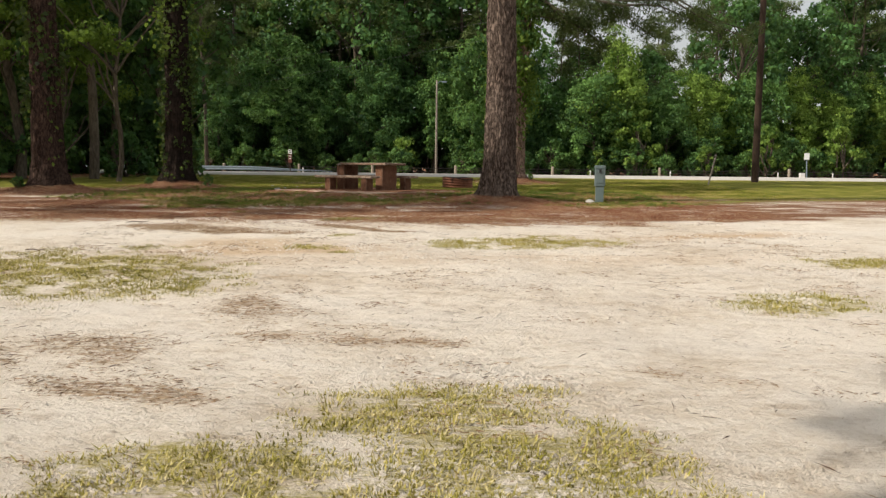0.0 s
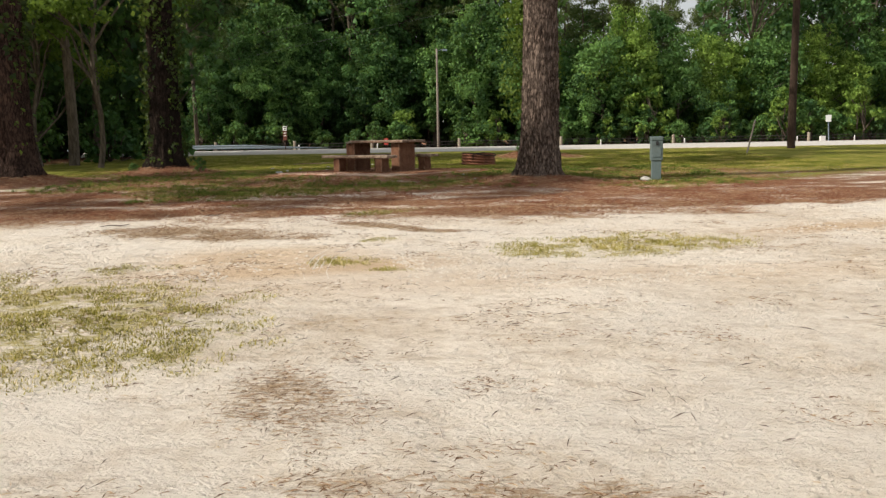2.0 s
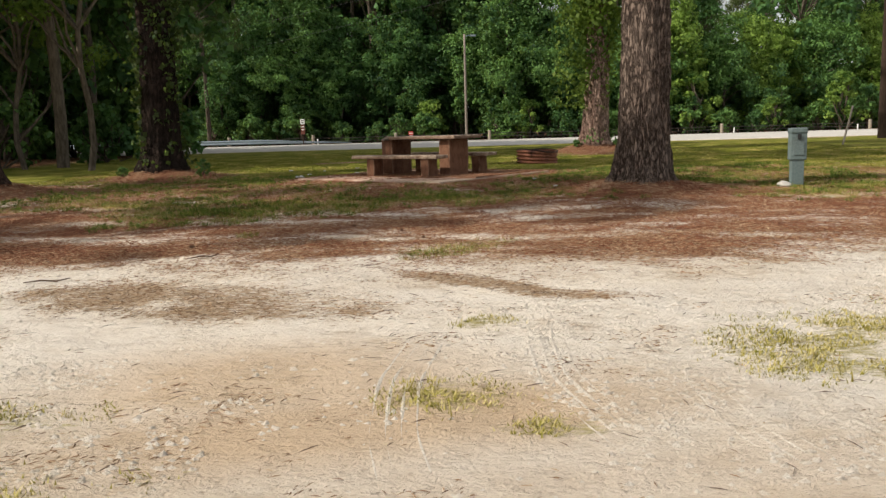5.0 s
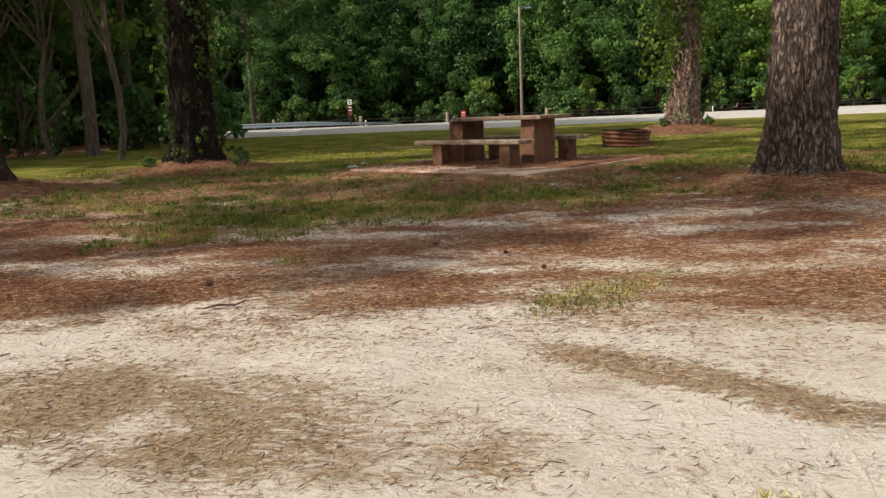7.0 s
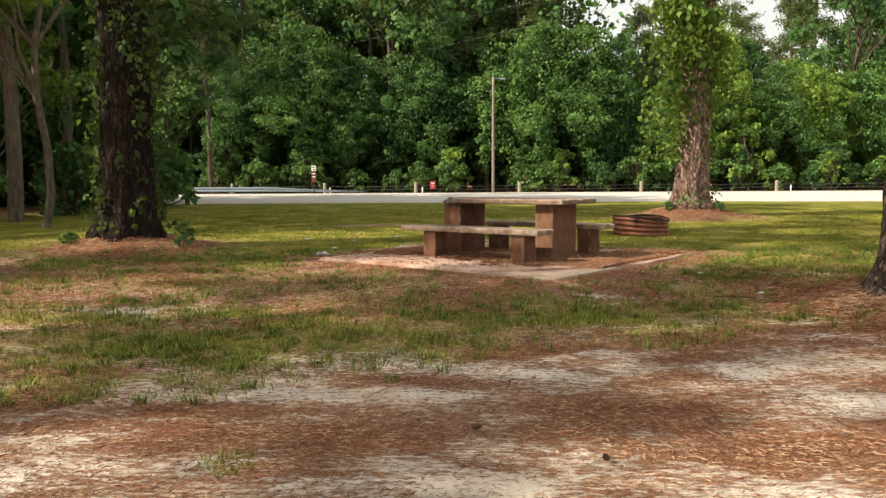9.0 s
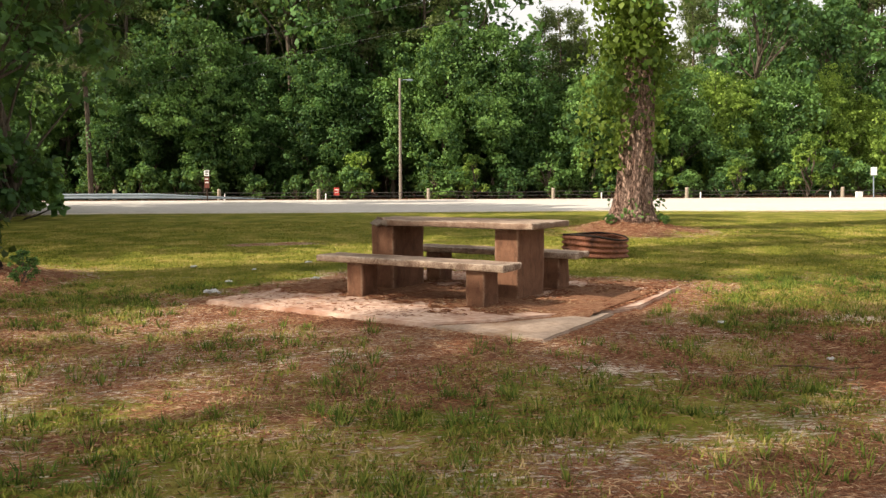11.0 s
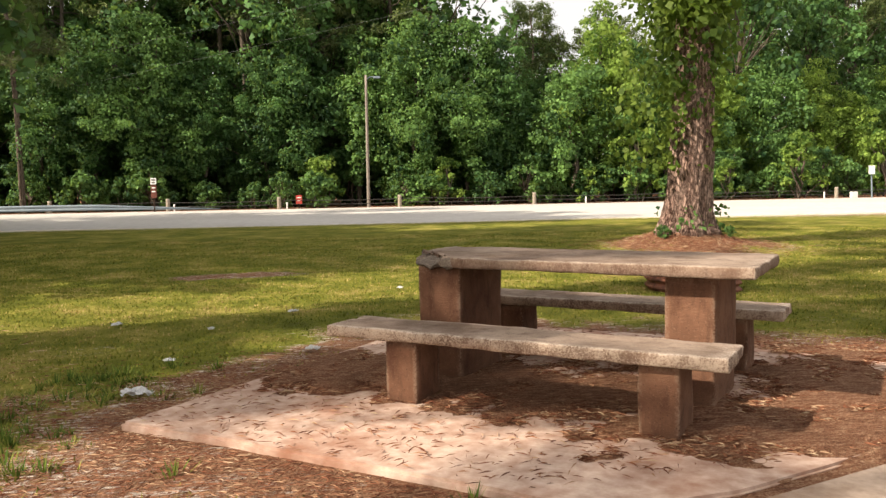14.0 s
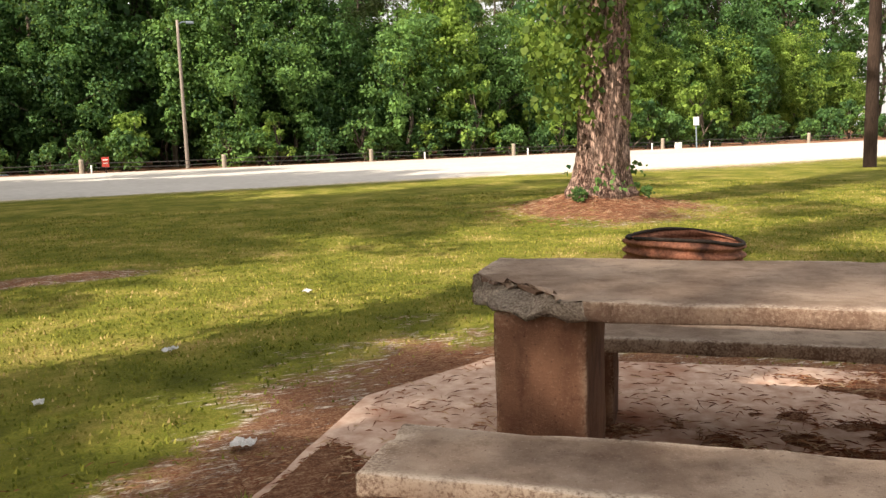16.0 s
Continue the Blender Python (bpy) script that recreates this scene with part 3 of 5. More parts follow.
def slivers(name, rng, x, y, length, width, material, label, category, spin=1.15, high=0.02):
    """Straws and bark bits lying on the ground."""
    n = len(x)
    a, l = rng.normal(0.15, spin, n), length * rng.uniform(0.4, 1.4, n) * 0.5
    w = width * rng.uniform(0.5, 1.4, n)
    d = np.stack([np.cos(a), np.sin(a)], -1)
    c = np.stack([x, y], -1)
    p = [c - d * l[:, None], c + d * l[:, None], c + np.stack([-d[:, 1], d[:, 0]], -1) * w[:, None] + d * (l * 0.2)[:, None]]
    lift = rng.uniform(0.1, 1.0, n) * high
    v = np.stack([np.concatenate([q, (ground_z(q[:, 0], q[:, 1]) + lift + (i == 2) * 0.004)[:, None]], 1) for i, q in enumerate(p)], 1).reshape(-1, 3)
    ob = hang(name, array_mesh(name, v, np.arange(3 * n).reshape(n, 3)), material, None)
    return tagged(ob, label, category, kind="stuff")


def wear_edges(ob, reach=0.028):
    """Marks how near each point of a block is to one of its edges, and nibbles the edges a little."""
    me = ob.data
    co = np.zeros(len(me.vertices) * 3)
    me.vertices.foreach_get("co", co)
    co = co.reshape(-1, 3)
    lo, hi = co.min(0), co.max(0)
    gap = np.sort(np.minimum(co - lo, hi - co), axis=1)
    wear = np.exp(-(gap[:, 1] / reach) ** 2)
    bite = wear * np.clip(strong(fbm(co[:, 0] * 9 + co[:, 2] * 5, co[:, 1] * 9 + co[:, 2] * 3, 17)) - 0.45, 0, 1) * 0.016
    mid = (lo + hi) / 2
    co = co - np.sign(co - mid) * bite[:, None] * (np.minimum(co - lo, hi - co) < reach * 1.5)
    me.vertices.foreach_set("co", co.ravel())
    me.attributes.new("wear", "FLOAT", "POINT").data.foreach_set("value", wear.astype(np.float32))
    return ob


def darken_sides(ob):
    """Darkens a plank's upright faces and underside: shade put into their colour, with stains."""
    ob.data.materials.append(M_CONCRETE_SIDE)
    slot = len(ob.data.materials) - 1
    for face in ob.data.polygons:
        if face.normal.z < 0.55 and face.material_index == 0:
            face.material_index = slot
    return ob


U, V = Vector((0.799, -0.602, 0)), Vector((0.602, 0.799, 0))
SLAB_AT = Vector((-6.055, 25.38, 0))


def off_slab(x, y):
    a, b = (x - SLAB_AT.x) * U.x + (y - SLAB_AT.y) * U.y, (x - SLAB_AT.x) * V.x + (y - SLAB_AT.y) * V.y
    return ~((a > 0.05) & (a < 4.2) & (b > -0.1) & (b < 3.85))


rng = np.random.default_rng(4)


x, y = scatter(rng, 900000, -6.5, 6, 2.0, 14, lambda x, y: np.clip(cover(x, y)[0] * 1.9 - 0.3, 0, 1) * (fbm(x * 4.5, y * 4.5, 2) > 0.45))
blades("grass", rng, x, y, 0.026, M_DRY_GRASS, "sparse parched grass tufts on pale sand", 0.006, 1.3)
x, y = scatter(rng, 480000, -10, 5, 14, 25.5, lambda x, y: np.clip(cover(x, y)[0] * 1.5 - 0.28, 0, 1) * off_slab(x, y) * (fbm(x * 3, y * 3, 2) > 0.46))
blades("grass", rng, x, y, 0.04, M_TUFT, "patchy green grass between pine straw", 0.007, 0.8)
x, y = scatter(rng, 260000, -13, 10, 24, 40, lambda x, y: np.clip(cover(x, y)[0] * 1.2 - 0.2, 0, 1) * off_slab(x, y) * np.interp(y, (24, 30, 40), (1, 0.8, 0.35)))
blades("grass", rng, x, y, 0.028, M_GRASS, "short mown lawn grass", 0.010)
x, y = scatter(rng, 620000, -11, 7, 14.2, 27.5, lambda x, y: np.clip(cover(x, y)[1] * 1.15 - 0.15, 0, 1) * np.clip(1.5 - 1.6 * cover(x, y)[0], 0.05, 1) * off_slab(x, y) * np.clip(np.minimum(x + 11, 7 - x) * 0.4, 0, 1) * np.clip(np.minimum(y - 14.2, 27.5 - y) * 0.7, 0, 1))
slivers("pine_straw", rng, x, y, 0.055, 0.0026, M_STRAW, "reddish brown fallen pine straw on the ground", "pine straw")
x, y = scatter(rng, 240000, -6.5, 6, 2.5, 17, lambda x, y: np.clip(0.006 + np.clip(cover(x, y)[1] * 2.4 - 0.5, 0, 1) + np.clip((fbm(x * 1.3, y * 2.0, 31) - 0.54) * 4, 0, 0.5) * (fbm(x * 4, y * 5, 36) > 0.5), 0, 1))
slivers("debris", rng, x, y, 0.055, 0.0032, M_DEBRIS, "dry needles and bark bits strewn on sand", "debris", 1.6, 0.006)

x, y = scatter(rng, 3000, -6.5, 6, 3, 16.5, lambda x, y: np.clip((fbm(x * 0.9, y * 1.1, 38) - 0.42) * 5, 0.1, 1))
slivers("debris", rng, x, y, 0.12, 0.0040, M_STICK, "dark fallen needles and thin twigs on sand", "debris", 1.6, 0.008)
for tx, ty, up in TREE_FEET[:4]:
    x, y = tx + rng.normal(0, 0.85, 5000), ty - 0.25 + rng.normal(0, 0.75, 5000)
    keep = np.hypot(x - tx, y - ty) > 0.5
    slivers("pine_straw", rng, x[keep], y[keep], 0.13, 0.0055, M_STRAW, "loose straw and bark heaped at a pine's foot", "pine straw", 1.3, 0.05)


def clods(rng, x, y, size, label):
    """Crumbs of dried sand: small uneven pyramids half sunk in the ground."""
    n = len(x)
    r, turn = size * rng.uniform(0.4, 1.5, n) ** 1.5, rng.uniform(0, 6.28, n)
    z = ground_z(x, y)
    foot = [np.stack([x + r * np.cos(turn + a) * rng.uniform(0.7, 1.4, n), y + r * np.sin(turn + a) * rng.uniform(0.6, 1.0, n), z - 0.004], -1) for a in (0, 1.57, 3.14, 4.71)]
    top = np.stack([x + r * rng.normal(size=n) * 0.3, y + r * rng.normal(size=n) * 0.3, z + r * rng.uniform(0.35, 0.8, n)], -1)
    v = np.stack(foot + [top], 1).reshape(-1, 3)
    b = np.arange(n)[:, None] * 5
    f = np.concatenate([b + np.array((i, (i + 1) % 4, 4)) for i in range(4)])
    ob = hang("sand_clods", array_mesh("sand_clods", v, f), M_GROUND, None, smooth=True)
    return tagged(ob, label, "sand", kind="stuff")


x, y = scatter(rng, 140000, -6.5, 6, 2.4, 16, lambda x, y: np.clip((fbm(x * 0.8, y * 1.2, 64) - 0.44) * 5, 0.06, 1) * np.clip((fbm(x * 4, y * 5, 65) - 0.4) * 5, 0, 1) * np.clip(1 - 3 * cover(x, y)[1], 0, 1))
clods(rng, x, y, 0.017, "small clods of dried pale sand")


def tufts(rng, x, y, height, per, spread, material, label, width=0.006):
    """Clumps of grass: blades that fan out from a shared root."""
    n = len(x) * per
    big = np.repeat(rng.uniform(0.55, 1.35, len(x)), per)
    a, f = rng.uniform(0, 2 * math.pi, n), rng.random(n) ** 0.7
    out = np.stack([np.cos(a), np.sin(a)], -1)
    root = np.stack([np.repeat(x, per), np.repeat(y, per)], -1) + out * (spread * big * f)[:, None]
    h = height * big * (1.15 - 0.6 * f) * rng.uniform(0.6, 1.2, n)
    z = ground_z(root[:, 0], root[:, 1]) - 0.005
    base = np.concatenate([root, z[:, None]], 1)
    side = np.stack([-out[:, 1], out[:, 0], 0 * a], -1) * width
    tip = base + np.concatenate([out * (h * (0.25 + 0.75 * f))[:, None], h[:, None]], 1) + rng.normal(size=(n, 3)) * 0.012
    v = np.stack([base - side, base + side, tip], 1).reshape(-1, 3)
    ob = hang("grass_tufts", array_mesh("grass_tufts", v, np.arange(3 * n).reshape(n, 3)), material, None)
    return tagged(ob, label, "grass", kind="stuff")


x, y = scatter(rng, 10500, -11, 5.5, 17.6, 27.0, lambda x, y: np.clip(cover(x, y)[0] * 1.3 - 0.12, 0, 1) * off_slab(x, y) * (0.25 + 0.75 * (fbm(x * 1.4, y * 1.9, 45) > 0.5)))
tufts(rng, x, y, 0.075, 26, 0.075, M_TUFT_GREEN, "small green grass tufts among straw and soil")
x, y = scatter(rng, 2600, -6.5, 6, 2.4, 13.5, lambda x, y: np.clip(cover(x, y)[0] * 2.2 - 0.5, 0, 1))
tufts(rng, x, y, 0.05, 22, 0.09, M_DRY_GRASS, "low yellow green grass clumps on sand", 0.005)


def track(points, lines=4, gap=0.075):
    """The ridges that a tyre leaves in sand: low parallel welts along a curve."""
    pts = np.array(points, float)
    f = np.linspace(0, len(pts) - 1, 60)
    bend = np.hanning(15) / np.hanning(15).sum()
    cx, cy = (np.interp(f, np.arange(len(pts)), np.convolve(np.pad(pts[:, q], 1, mode="edge"), (0.2, 0.6, 0.2), "valid")) for q in (0, 1))
    cx, cy = (np.convolve(np.pad(c, 7, mode="reflect", reflect_type="odd"), bend, "valid") for c in (cx, cy))
    dx, dy = np.gradient(cx), np.gradient(cy)
    d = np.hypot(dx, dy)
    nx, ny = -dy / d, dx / d
    pieces = []
    for j in range(lines):
        off = (j - (lines - 1) / 2) * gap
        rows = []
        for o, up in ((-0.026, -0.012), (0.0, 0.012), (0.026, -0.012)):
            x, y = cx + nx * (off + o), cy + ny * (off + o)
            rows.append(np.stack([x, y, ground_z(x, y) + up - 0.011 * strong(fbm(x * 3, y * 3, j + 3)) - 0.022 * np.abs(np.linspace(-1, 1, 60)) ** 5], -1))
        v = np.stack(rows, 1).reshape(-1, 3)
        q = np.arange(59)[:, None] * 3 + np.arange(2)[None]
        pieces.append((v, np.stack([q, q + 1, q + 4, q + 3], -1).reshape(-1, 4)))
    v, f = join(pieces)
    ob = hang("tyre_track", array_mesh("tyre_track", v, f), M_GROUND, None, smooth=True)
    return tagged(ob, "shallow tyre tread marks pressed into sand", "tyre track", kind="stuff")


for points in (((-1.35, 14.0), (-1.5, 13.5), (-1.7, 12.6), (-1.65, 11.9), (-1.5, 11.2), (-1.2, 10.5)), ((-0.75, 12.2), (-0.85, 11.7), (-0.85, 11.1), (-0.6, 10.4)), ((-2.35, 13.0), (-2.4, 12.5), (-2.55, 11.7), (-2.5, 11.0), (-2.3, 10.3)),
               ((-2.9, 10.2), (-2.55, 9.9), (-2.2, 9.3)), ((-0.35, 11.6), (-0.3, 11.1), (-0.1, 10.6)), ((-2.3, 10.0), (-2.0, 9.6), (-1.8, 9.1))):
    track(points)


# ---- picnic table, benches, slabs ----
SLAB_Z = 0.745


def on_slab(a, b, z=0.0):
    return SLAB_AT + U * a + V * b + Vector((0, 0, SLAB_Z + z))


TURN_T = math.degrees(math.atan2(U.y, U.x))


def plate(outline, z0, z1, rough=0.006, seed=0):
    """A slab from its outline, with a rounded upper edge and uneven sides."""
    bm = bmesh.new()
    pts = []
    for (ax, ay), (bx, by) in zip(outline, outline[1:] + outline[:1]):
        n = max(2, int(math.hypot(bx - ax, by - ay) / 0.12))
        for i in range(n):
            f = i / n
            w = noise.noise(Vector((ax + (bx - ax) * f, ay + (by - ay) * f, seed)) * 4) * rough * 3
            pts.append((ax + (bx - ax) * f + w, ay + (by - ay) * f + w))
    face = bm.faces.new([bm.verts.new((a, b, z1)) for a, b in pts])
    bmesh.ops.recalc_face_normals(bm, faces=[face])
    if face.normal.z < 0:
        face.normal_flip()
    low = bmesh.ops.extrude_face_region(bm, geom=[face])
    for w in [g for g in low["geom"] if isinstance(g, bmesh.types.BMVert)]:
        w.co.z = z0
    bmesh.ops.recalc_face_normals(bm, faces=bm.faces)
    rim = [e for e in bm.edges if all(abs(w.co.z - z1) < 1e-5 for w in e.verts)]
    bmesh.ops.bevel(bm, geom=rim, offset=0.015, segments=2, affect="EDGES")
    return bm


slab = thing("slab", "cracked concrete slab strewn with pine straw", "slab", tuple(on_slab(0, 0)), TURN_T)
part("main_panel", plate([(0.08, -0.08), (1.6, -0.04), (2.95, -0.06), (3.4, 0.42), (4.1, 1.62), (4.27, 2.0), (4.16, 3.75), (2.4, 3.9), (0.5, 3.8), (0.0, 2.9), (0.05, 1.5)], -0.14, 0.02), M_SLAB, slab, "pale pinkish concrete panel")
part("broken_panel", plate([(3.02, -0.07), (4.19, -0.12), (4.17, 1.54), (3.46, 0.40)], -0.15, 0.006, seed=3), M_SLAB_GREY, slab, "grey broken corner panel")


def bench(v0, label, legs, u0=0.80, u1=3.24, depth=0.42, high=0.475):
    ob = thing("bench", label, "bench", tuple(on_slab(u0, v0, 0.02)), TURN_T, "concrete benches at the table")
    long = u1 - u0
    bm = box(bmesh.new(), 0, long, 0, depth, high - 0.075 - 0.02, high - 0.02, 0.012, 0.005, 22, v0)
    darken_sides(wear_edges(part("seat", bm, M_CONCRETE_TOP, ob, "worn grey concrete seat plank", True)))
    for a in legs:
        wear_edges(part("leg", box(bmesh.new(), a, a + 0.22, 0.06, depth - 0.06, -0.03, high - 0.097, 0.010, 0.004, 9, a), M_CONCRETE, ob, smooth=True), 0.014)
    return ob


bench(0.92, "weathered grey concrete bench in front of the table", (0.40, 1.97))
bench(2.60, "shaded concrete bench behind the picnic table", (0.23, 1.90), 0.92, 3.28)

table = thing("picnic_table", "weathered concrete picnic table with one chipped corner", "picnic table", tuple(on_slab(0.88, 1.50, 0.02)), TURN_T)
TOP = 0.865
bm = box(bmesh.new(), 0, 2.39, 0, 0.95, TOP - 0.09, TOP - 0.02, 0.013, 0.005, 24, 2)
torn = []
for w in bm.verts:
    chip = 0.50 - w.co.x - w.co.y * 1.1 + 0.06 * noise.noise(w.co * 11)
    if chip > 0:
        torn.append(w)
        f = 0.5 * chip * (1.0 if w.co.z > TOP - 0.07 else 0.6)
        w.co += Vector((f, f, 0)) + noise.noise_vector(w.co * 22) * 0.04
torn = set(torn)
for face in bm.faces:
    if face.normal.z < 0.6 and sum(w in torn for w in face.verts) > 2:
        face.material_index = 1
top = part("tabletop", bm, M_CONCRETE_TOP, table, "grey concrete top with worn edges", True)
top.data.materials.append(M_BROKEN)
darken_sides(wear_edges(top))
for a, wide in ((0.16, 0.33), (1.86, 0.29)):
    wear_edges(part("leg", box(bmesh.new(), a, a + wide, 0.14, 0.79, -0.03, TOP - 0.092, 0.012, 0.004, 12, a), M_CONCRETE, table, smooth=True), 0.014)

def straw_depth(a, b):
    """How thick the straw lies on the slab, deepest beside and under the table."""
    f = fbm(a * 1.1 + 3, b * 1.1, 41) + 0.55 * (fbm(a * 6, b * 6, 43) - 0.5) + 0.20 * np.exp(-((b - 1.35) ** 2) * 1.3) + 0.14 * np.exp(-((b - 3.0) ** 2))
    return f - 0.26 * np.exp(-((b - 0.1) ** 2) * 1.6) - 0.16 * np.exp(-((a - 0.3) ** 2) * 1.2) - 0.3 * np.clip((a - 2.6 - b) * 3, 0, 1) - 0.665


A, B = np.meshgrid(np.arange(0.12, 4.1, 0.04), np.arange(0.0, 3.72, 0.04))
A, B = A.ravel(), B.ravel()
mat_x, mat_y = SLAB_AT.x + U.x * A + V.x * B, SLAB_AT.y + U.y * A + V.y * B
deep = np.clip(straw_depth(A, B) * 0.12, -0.02, 0.022) + 0.006 * (fbm(A * 16, B * 16, 44) - 0.5)
ids = np.arange(len(A)).reshape(-1, len(np.arange(0.12, 4.1, 0.04)))
mat_mesh = array_mesh("pine_straw", np.stack([mat_x, mat_y, SLAB_Z + 0.02 + deep], -1), np.stack([ids[:-1, :-1], ids[:-1, 1:], ids[1:, 1:], ids[1:, :-1]], -1).reshape(-1, 4))
mat_mesh.attributes.new("cover", "FLOAT_COLOR", "POINT").data.foreach_set("color", np.tile(np.array((0, 1.3, 0, 1), np.float32), len(A)))
tagged(hang("pine_straw", mat_mesh, M_GROUND, None, smooth=True), "matted reddish pine straw lying on the slab", "pine straw", kind="stuff")
rng = np.random.default_rng(8)
a, b = rng.uniform(0.1, 4.15, 90000), rng.uniform(-0.05, 3.8, 90000)
piles = straw_depth(a, b) + 0.62
keep = (rng.random(len(a)) < np.clip((piles - 0.54) * 3.2, 0.04, 0.85)) & ~((b < a - 2.6) & (b < 1.5))
a, b = a[keep], b[keep]
sx, sy = SLAB_AT.x + U.x * a + V.x * b, SLAB_AT.y + U.y * a + V.y * b
n = len(sx)
ang, half = rng.uniform(0, 6.28, n), 0.036 * rng.uniform(0.4, 1.4, n)
c = np.stack([sx, sy, SLAB_Z + 0.024 + 0.012 * rng.random(n)], -1)
d = np.stack([np.cos(ang), np.sin(ang), 0 * ang], -1)
w = np.stack([-d[:, 1], d[:, 0], 0 * ang], -1) * 0.004
litter = hang("pine_straw", array_mesh("pine_straw", np.stack([c - d * half[:, None], c + d * half[:, None], c + w + (0, 0, 0.006)], 1).reshape(-1, 3), np.arange(3 * n).reshape(n, 3)), M_STRAW, None)
tagged(litter, "drifts of reddish pine straw on the slab", "pine straw", kind="stuff")

# ---- fire ring ----
ring = thing("fire_ring", "rusty corrugated steel fire ring on the grass", "fire ring", (-0.42, 30.1, float(ground_z(-0.42, 30.1))), 20)
sides, rows, verts = 72, 26, []
for i in range(rows + 1):
    for k in range(sides):
        a = 2 * math.pi * k / sides
        h = 0.36 * i / rows * (1 - 0.16 * max(0.0, math.cos(a + 0.6)))
        r = 0.53 + 0.022 * math.sin(2 * math.pi * (h / 0.085) + a * 1.0) + 0.03 * noise.noise(Vector((math.cos(a) * 1.5, math.sin(a) * 1.5, h * 2)))
        verts.append((r * math.cos(a), r * math.sin(a), h - 0.03 + 0.02 * math.sin(a * 2 + 1) * (i / rows)))
idx = np.arange(len(verts)).reshape(rows + 1, sides)
nxt = np.roll(idx, -1, axis=1)
shell = hang("shell", array_mesh("shell", np.array(verts), np.stack([idx[:-1], nxt[:-1], nxt[1:], idx[1:]], -1).reshape(-1, 4)), M_RUST, ring, "rust red corrugated wall", True)
thick = shell.modifiers.new("thickness", "SOLIDIFY")
thick.thickness, thick.offset = 0.012, -1
rim_v, rim_f = tube([(0.525 * math.cos(a), 0.525 * math.sin(a), 0.365 * (1 - 0.16 * max(0.0, math.cos(a + 0.6))) - 0.03 + 0.02 * math.sin(a * 2 + 1)) for a in np.linspace(0, 2 * math.pi, 49)], [0.016] * 49, 8)
hang("rim", array_mesh("rim", rim_v, rim_f), M_SOOT, ring, "blackened rim", True)
bm = bmesh.new()
bmesh.ops.create_circle(bm, cap_ends=True, segments=40, radius=0.49)
for w in bm.verts:
    w.co.z = 0.06
part("ash", bm, M_ASH, ring, "grey ash bed")
ring.scale = (1.05, 1.05, 1.08)

# ---- electrical pedestal ----
pz = float(ground_z(3.45, 21.85))
pedestal = thing("electrical_pedestal", "grey green steel electrical hookup pedestal on lawn", "pedestal", (3.45, 21.85, pz), -4)
part("post", box(bmesh.new(), -0.105, 0.105, -0.07, 0.07, -0.05, 0.52, 0.01), M_BOX, pedestal)
head = part("meter_box", box(bmesh.new(), -0.135, 0.135, -0.09, 0.09, 0.45, 0.97, 0.015), M_BOX, pedestal, "box with hinged lid")
part("lid", box(bmesh.new(), -0.143, 0.143, -0.105, 0.105, 0.90, 0.995, 0.02), M_BOX, head)
part("latch", box(bmesh.new(), -0.03, 0.03, -0.117, -0.1, 0.80, 0.89, 0.004), M_DARK, head, "dark latch")
part("outlet_cover", box(bmesh.new(), -0.09, 0.09, -0.102, -0.085, 0.53, 0.76, 0.006), M_BOX, head)
stone = thing("stone", "pale stone at the pedestal's foot", "stone", (3.18, 21.65, float(ground_z(3.18, 21.65))))
bm = bmesh.new()
bmesh.ops.create_icosphere(bm, subdivisions=3, radius=0.11)
for w in bm.verts:
    w.co = Vector((w.co.x * 1.1, w.co.y, w.co.z * 0.6 + 0.04)) * (1 + 0.3 * noise.noise(w.co * 9))
part("rock", bm, M_STONE, stone, smooth=True)


# ---- trees near the walk ----
def trunk_mesh(name, height, radius, lean, flare=0.35, sides=88, taper=0.35, seed=0, rows=200, ridges=0.034):
    path, radii = [], []
    for i in range(rows + 1):
        f = i / rows
        h = -0.25 + (height + 0.25) * f ** 1.35
        path.append((lean[0] * max(h, 0) + 0.05 * math.sin(h * 0.6 + seed), lean[1] * max(h, 0) + 0.04 * math.sin(h * 0.5 + seed * 2), h))
        radii.append(radius * (1 - (1 - taper) * max(h, 0) / height) + radius * flare * (0.75 * math.exp(-max(h, 0) * 2.6) + 0.5 * math.exp(-max(h, 0) * 9)))

    def relief(a, h, r):
        p = Vector((math.cos(a) * 4.6, math.sin(a) * 4.6, h * 1.1 + seed))
        plates = abs(noise.noise(p * 1.6)) + 0.5 * abs(noise.noise(p * 3.6))
        lobes = 0.1 * radius * math.exp(-max(h, 0) * 2.0) * math.sin(a * 5 + seed)
        return (plates - 0.35) * ridges * 2 + lobes

    v, f = tube(path, radii, sides, relief)
    return v, f, path, radii


def limb(start, end, r0, r1, sag=0.0, n=9, seed=0):
    a, b = np.array(start, float), np.array(end, float)
    path = []
    for i in range(n):
        f = i / (n - 1)
        w = np.array(noise.noise_vector(Vector((f * 3 + seed, seed, 1)))) * 0.12 * np.linalg.norm(b - a) * f * (1 - f) * 3
        path.append(a + (b - a) * f + w - np.array((0, 0, sag * f * f)))
    return path, tube(path, list(np.linspace(r0, r1, n)), 8)


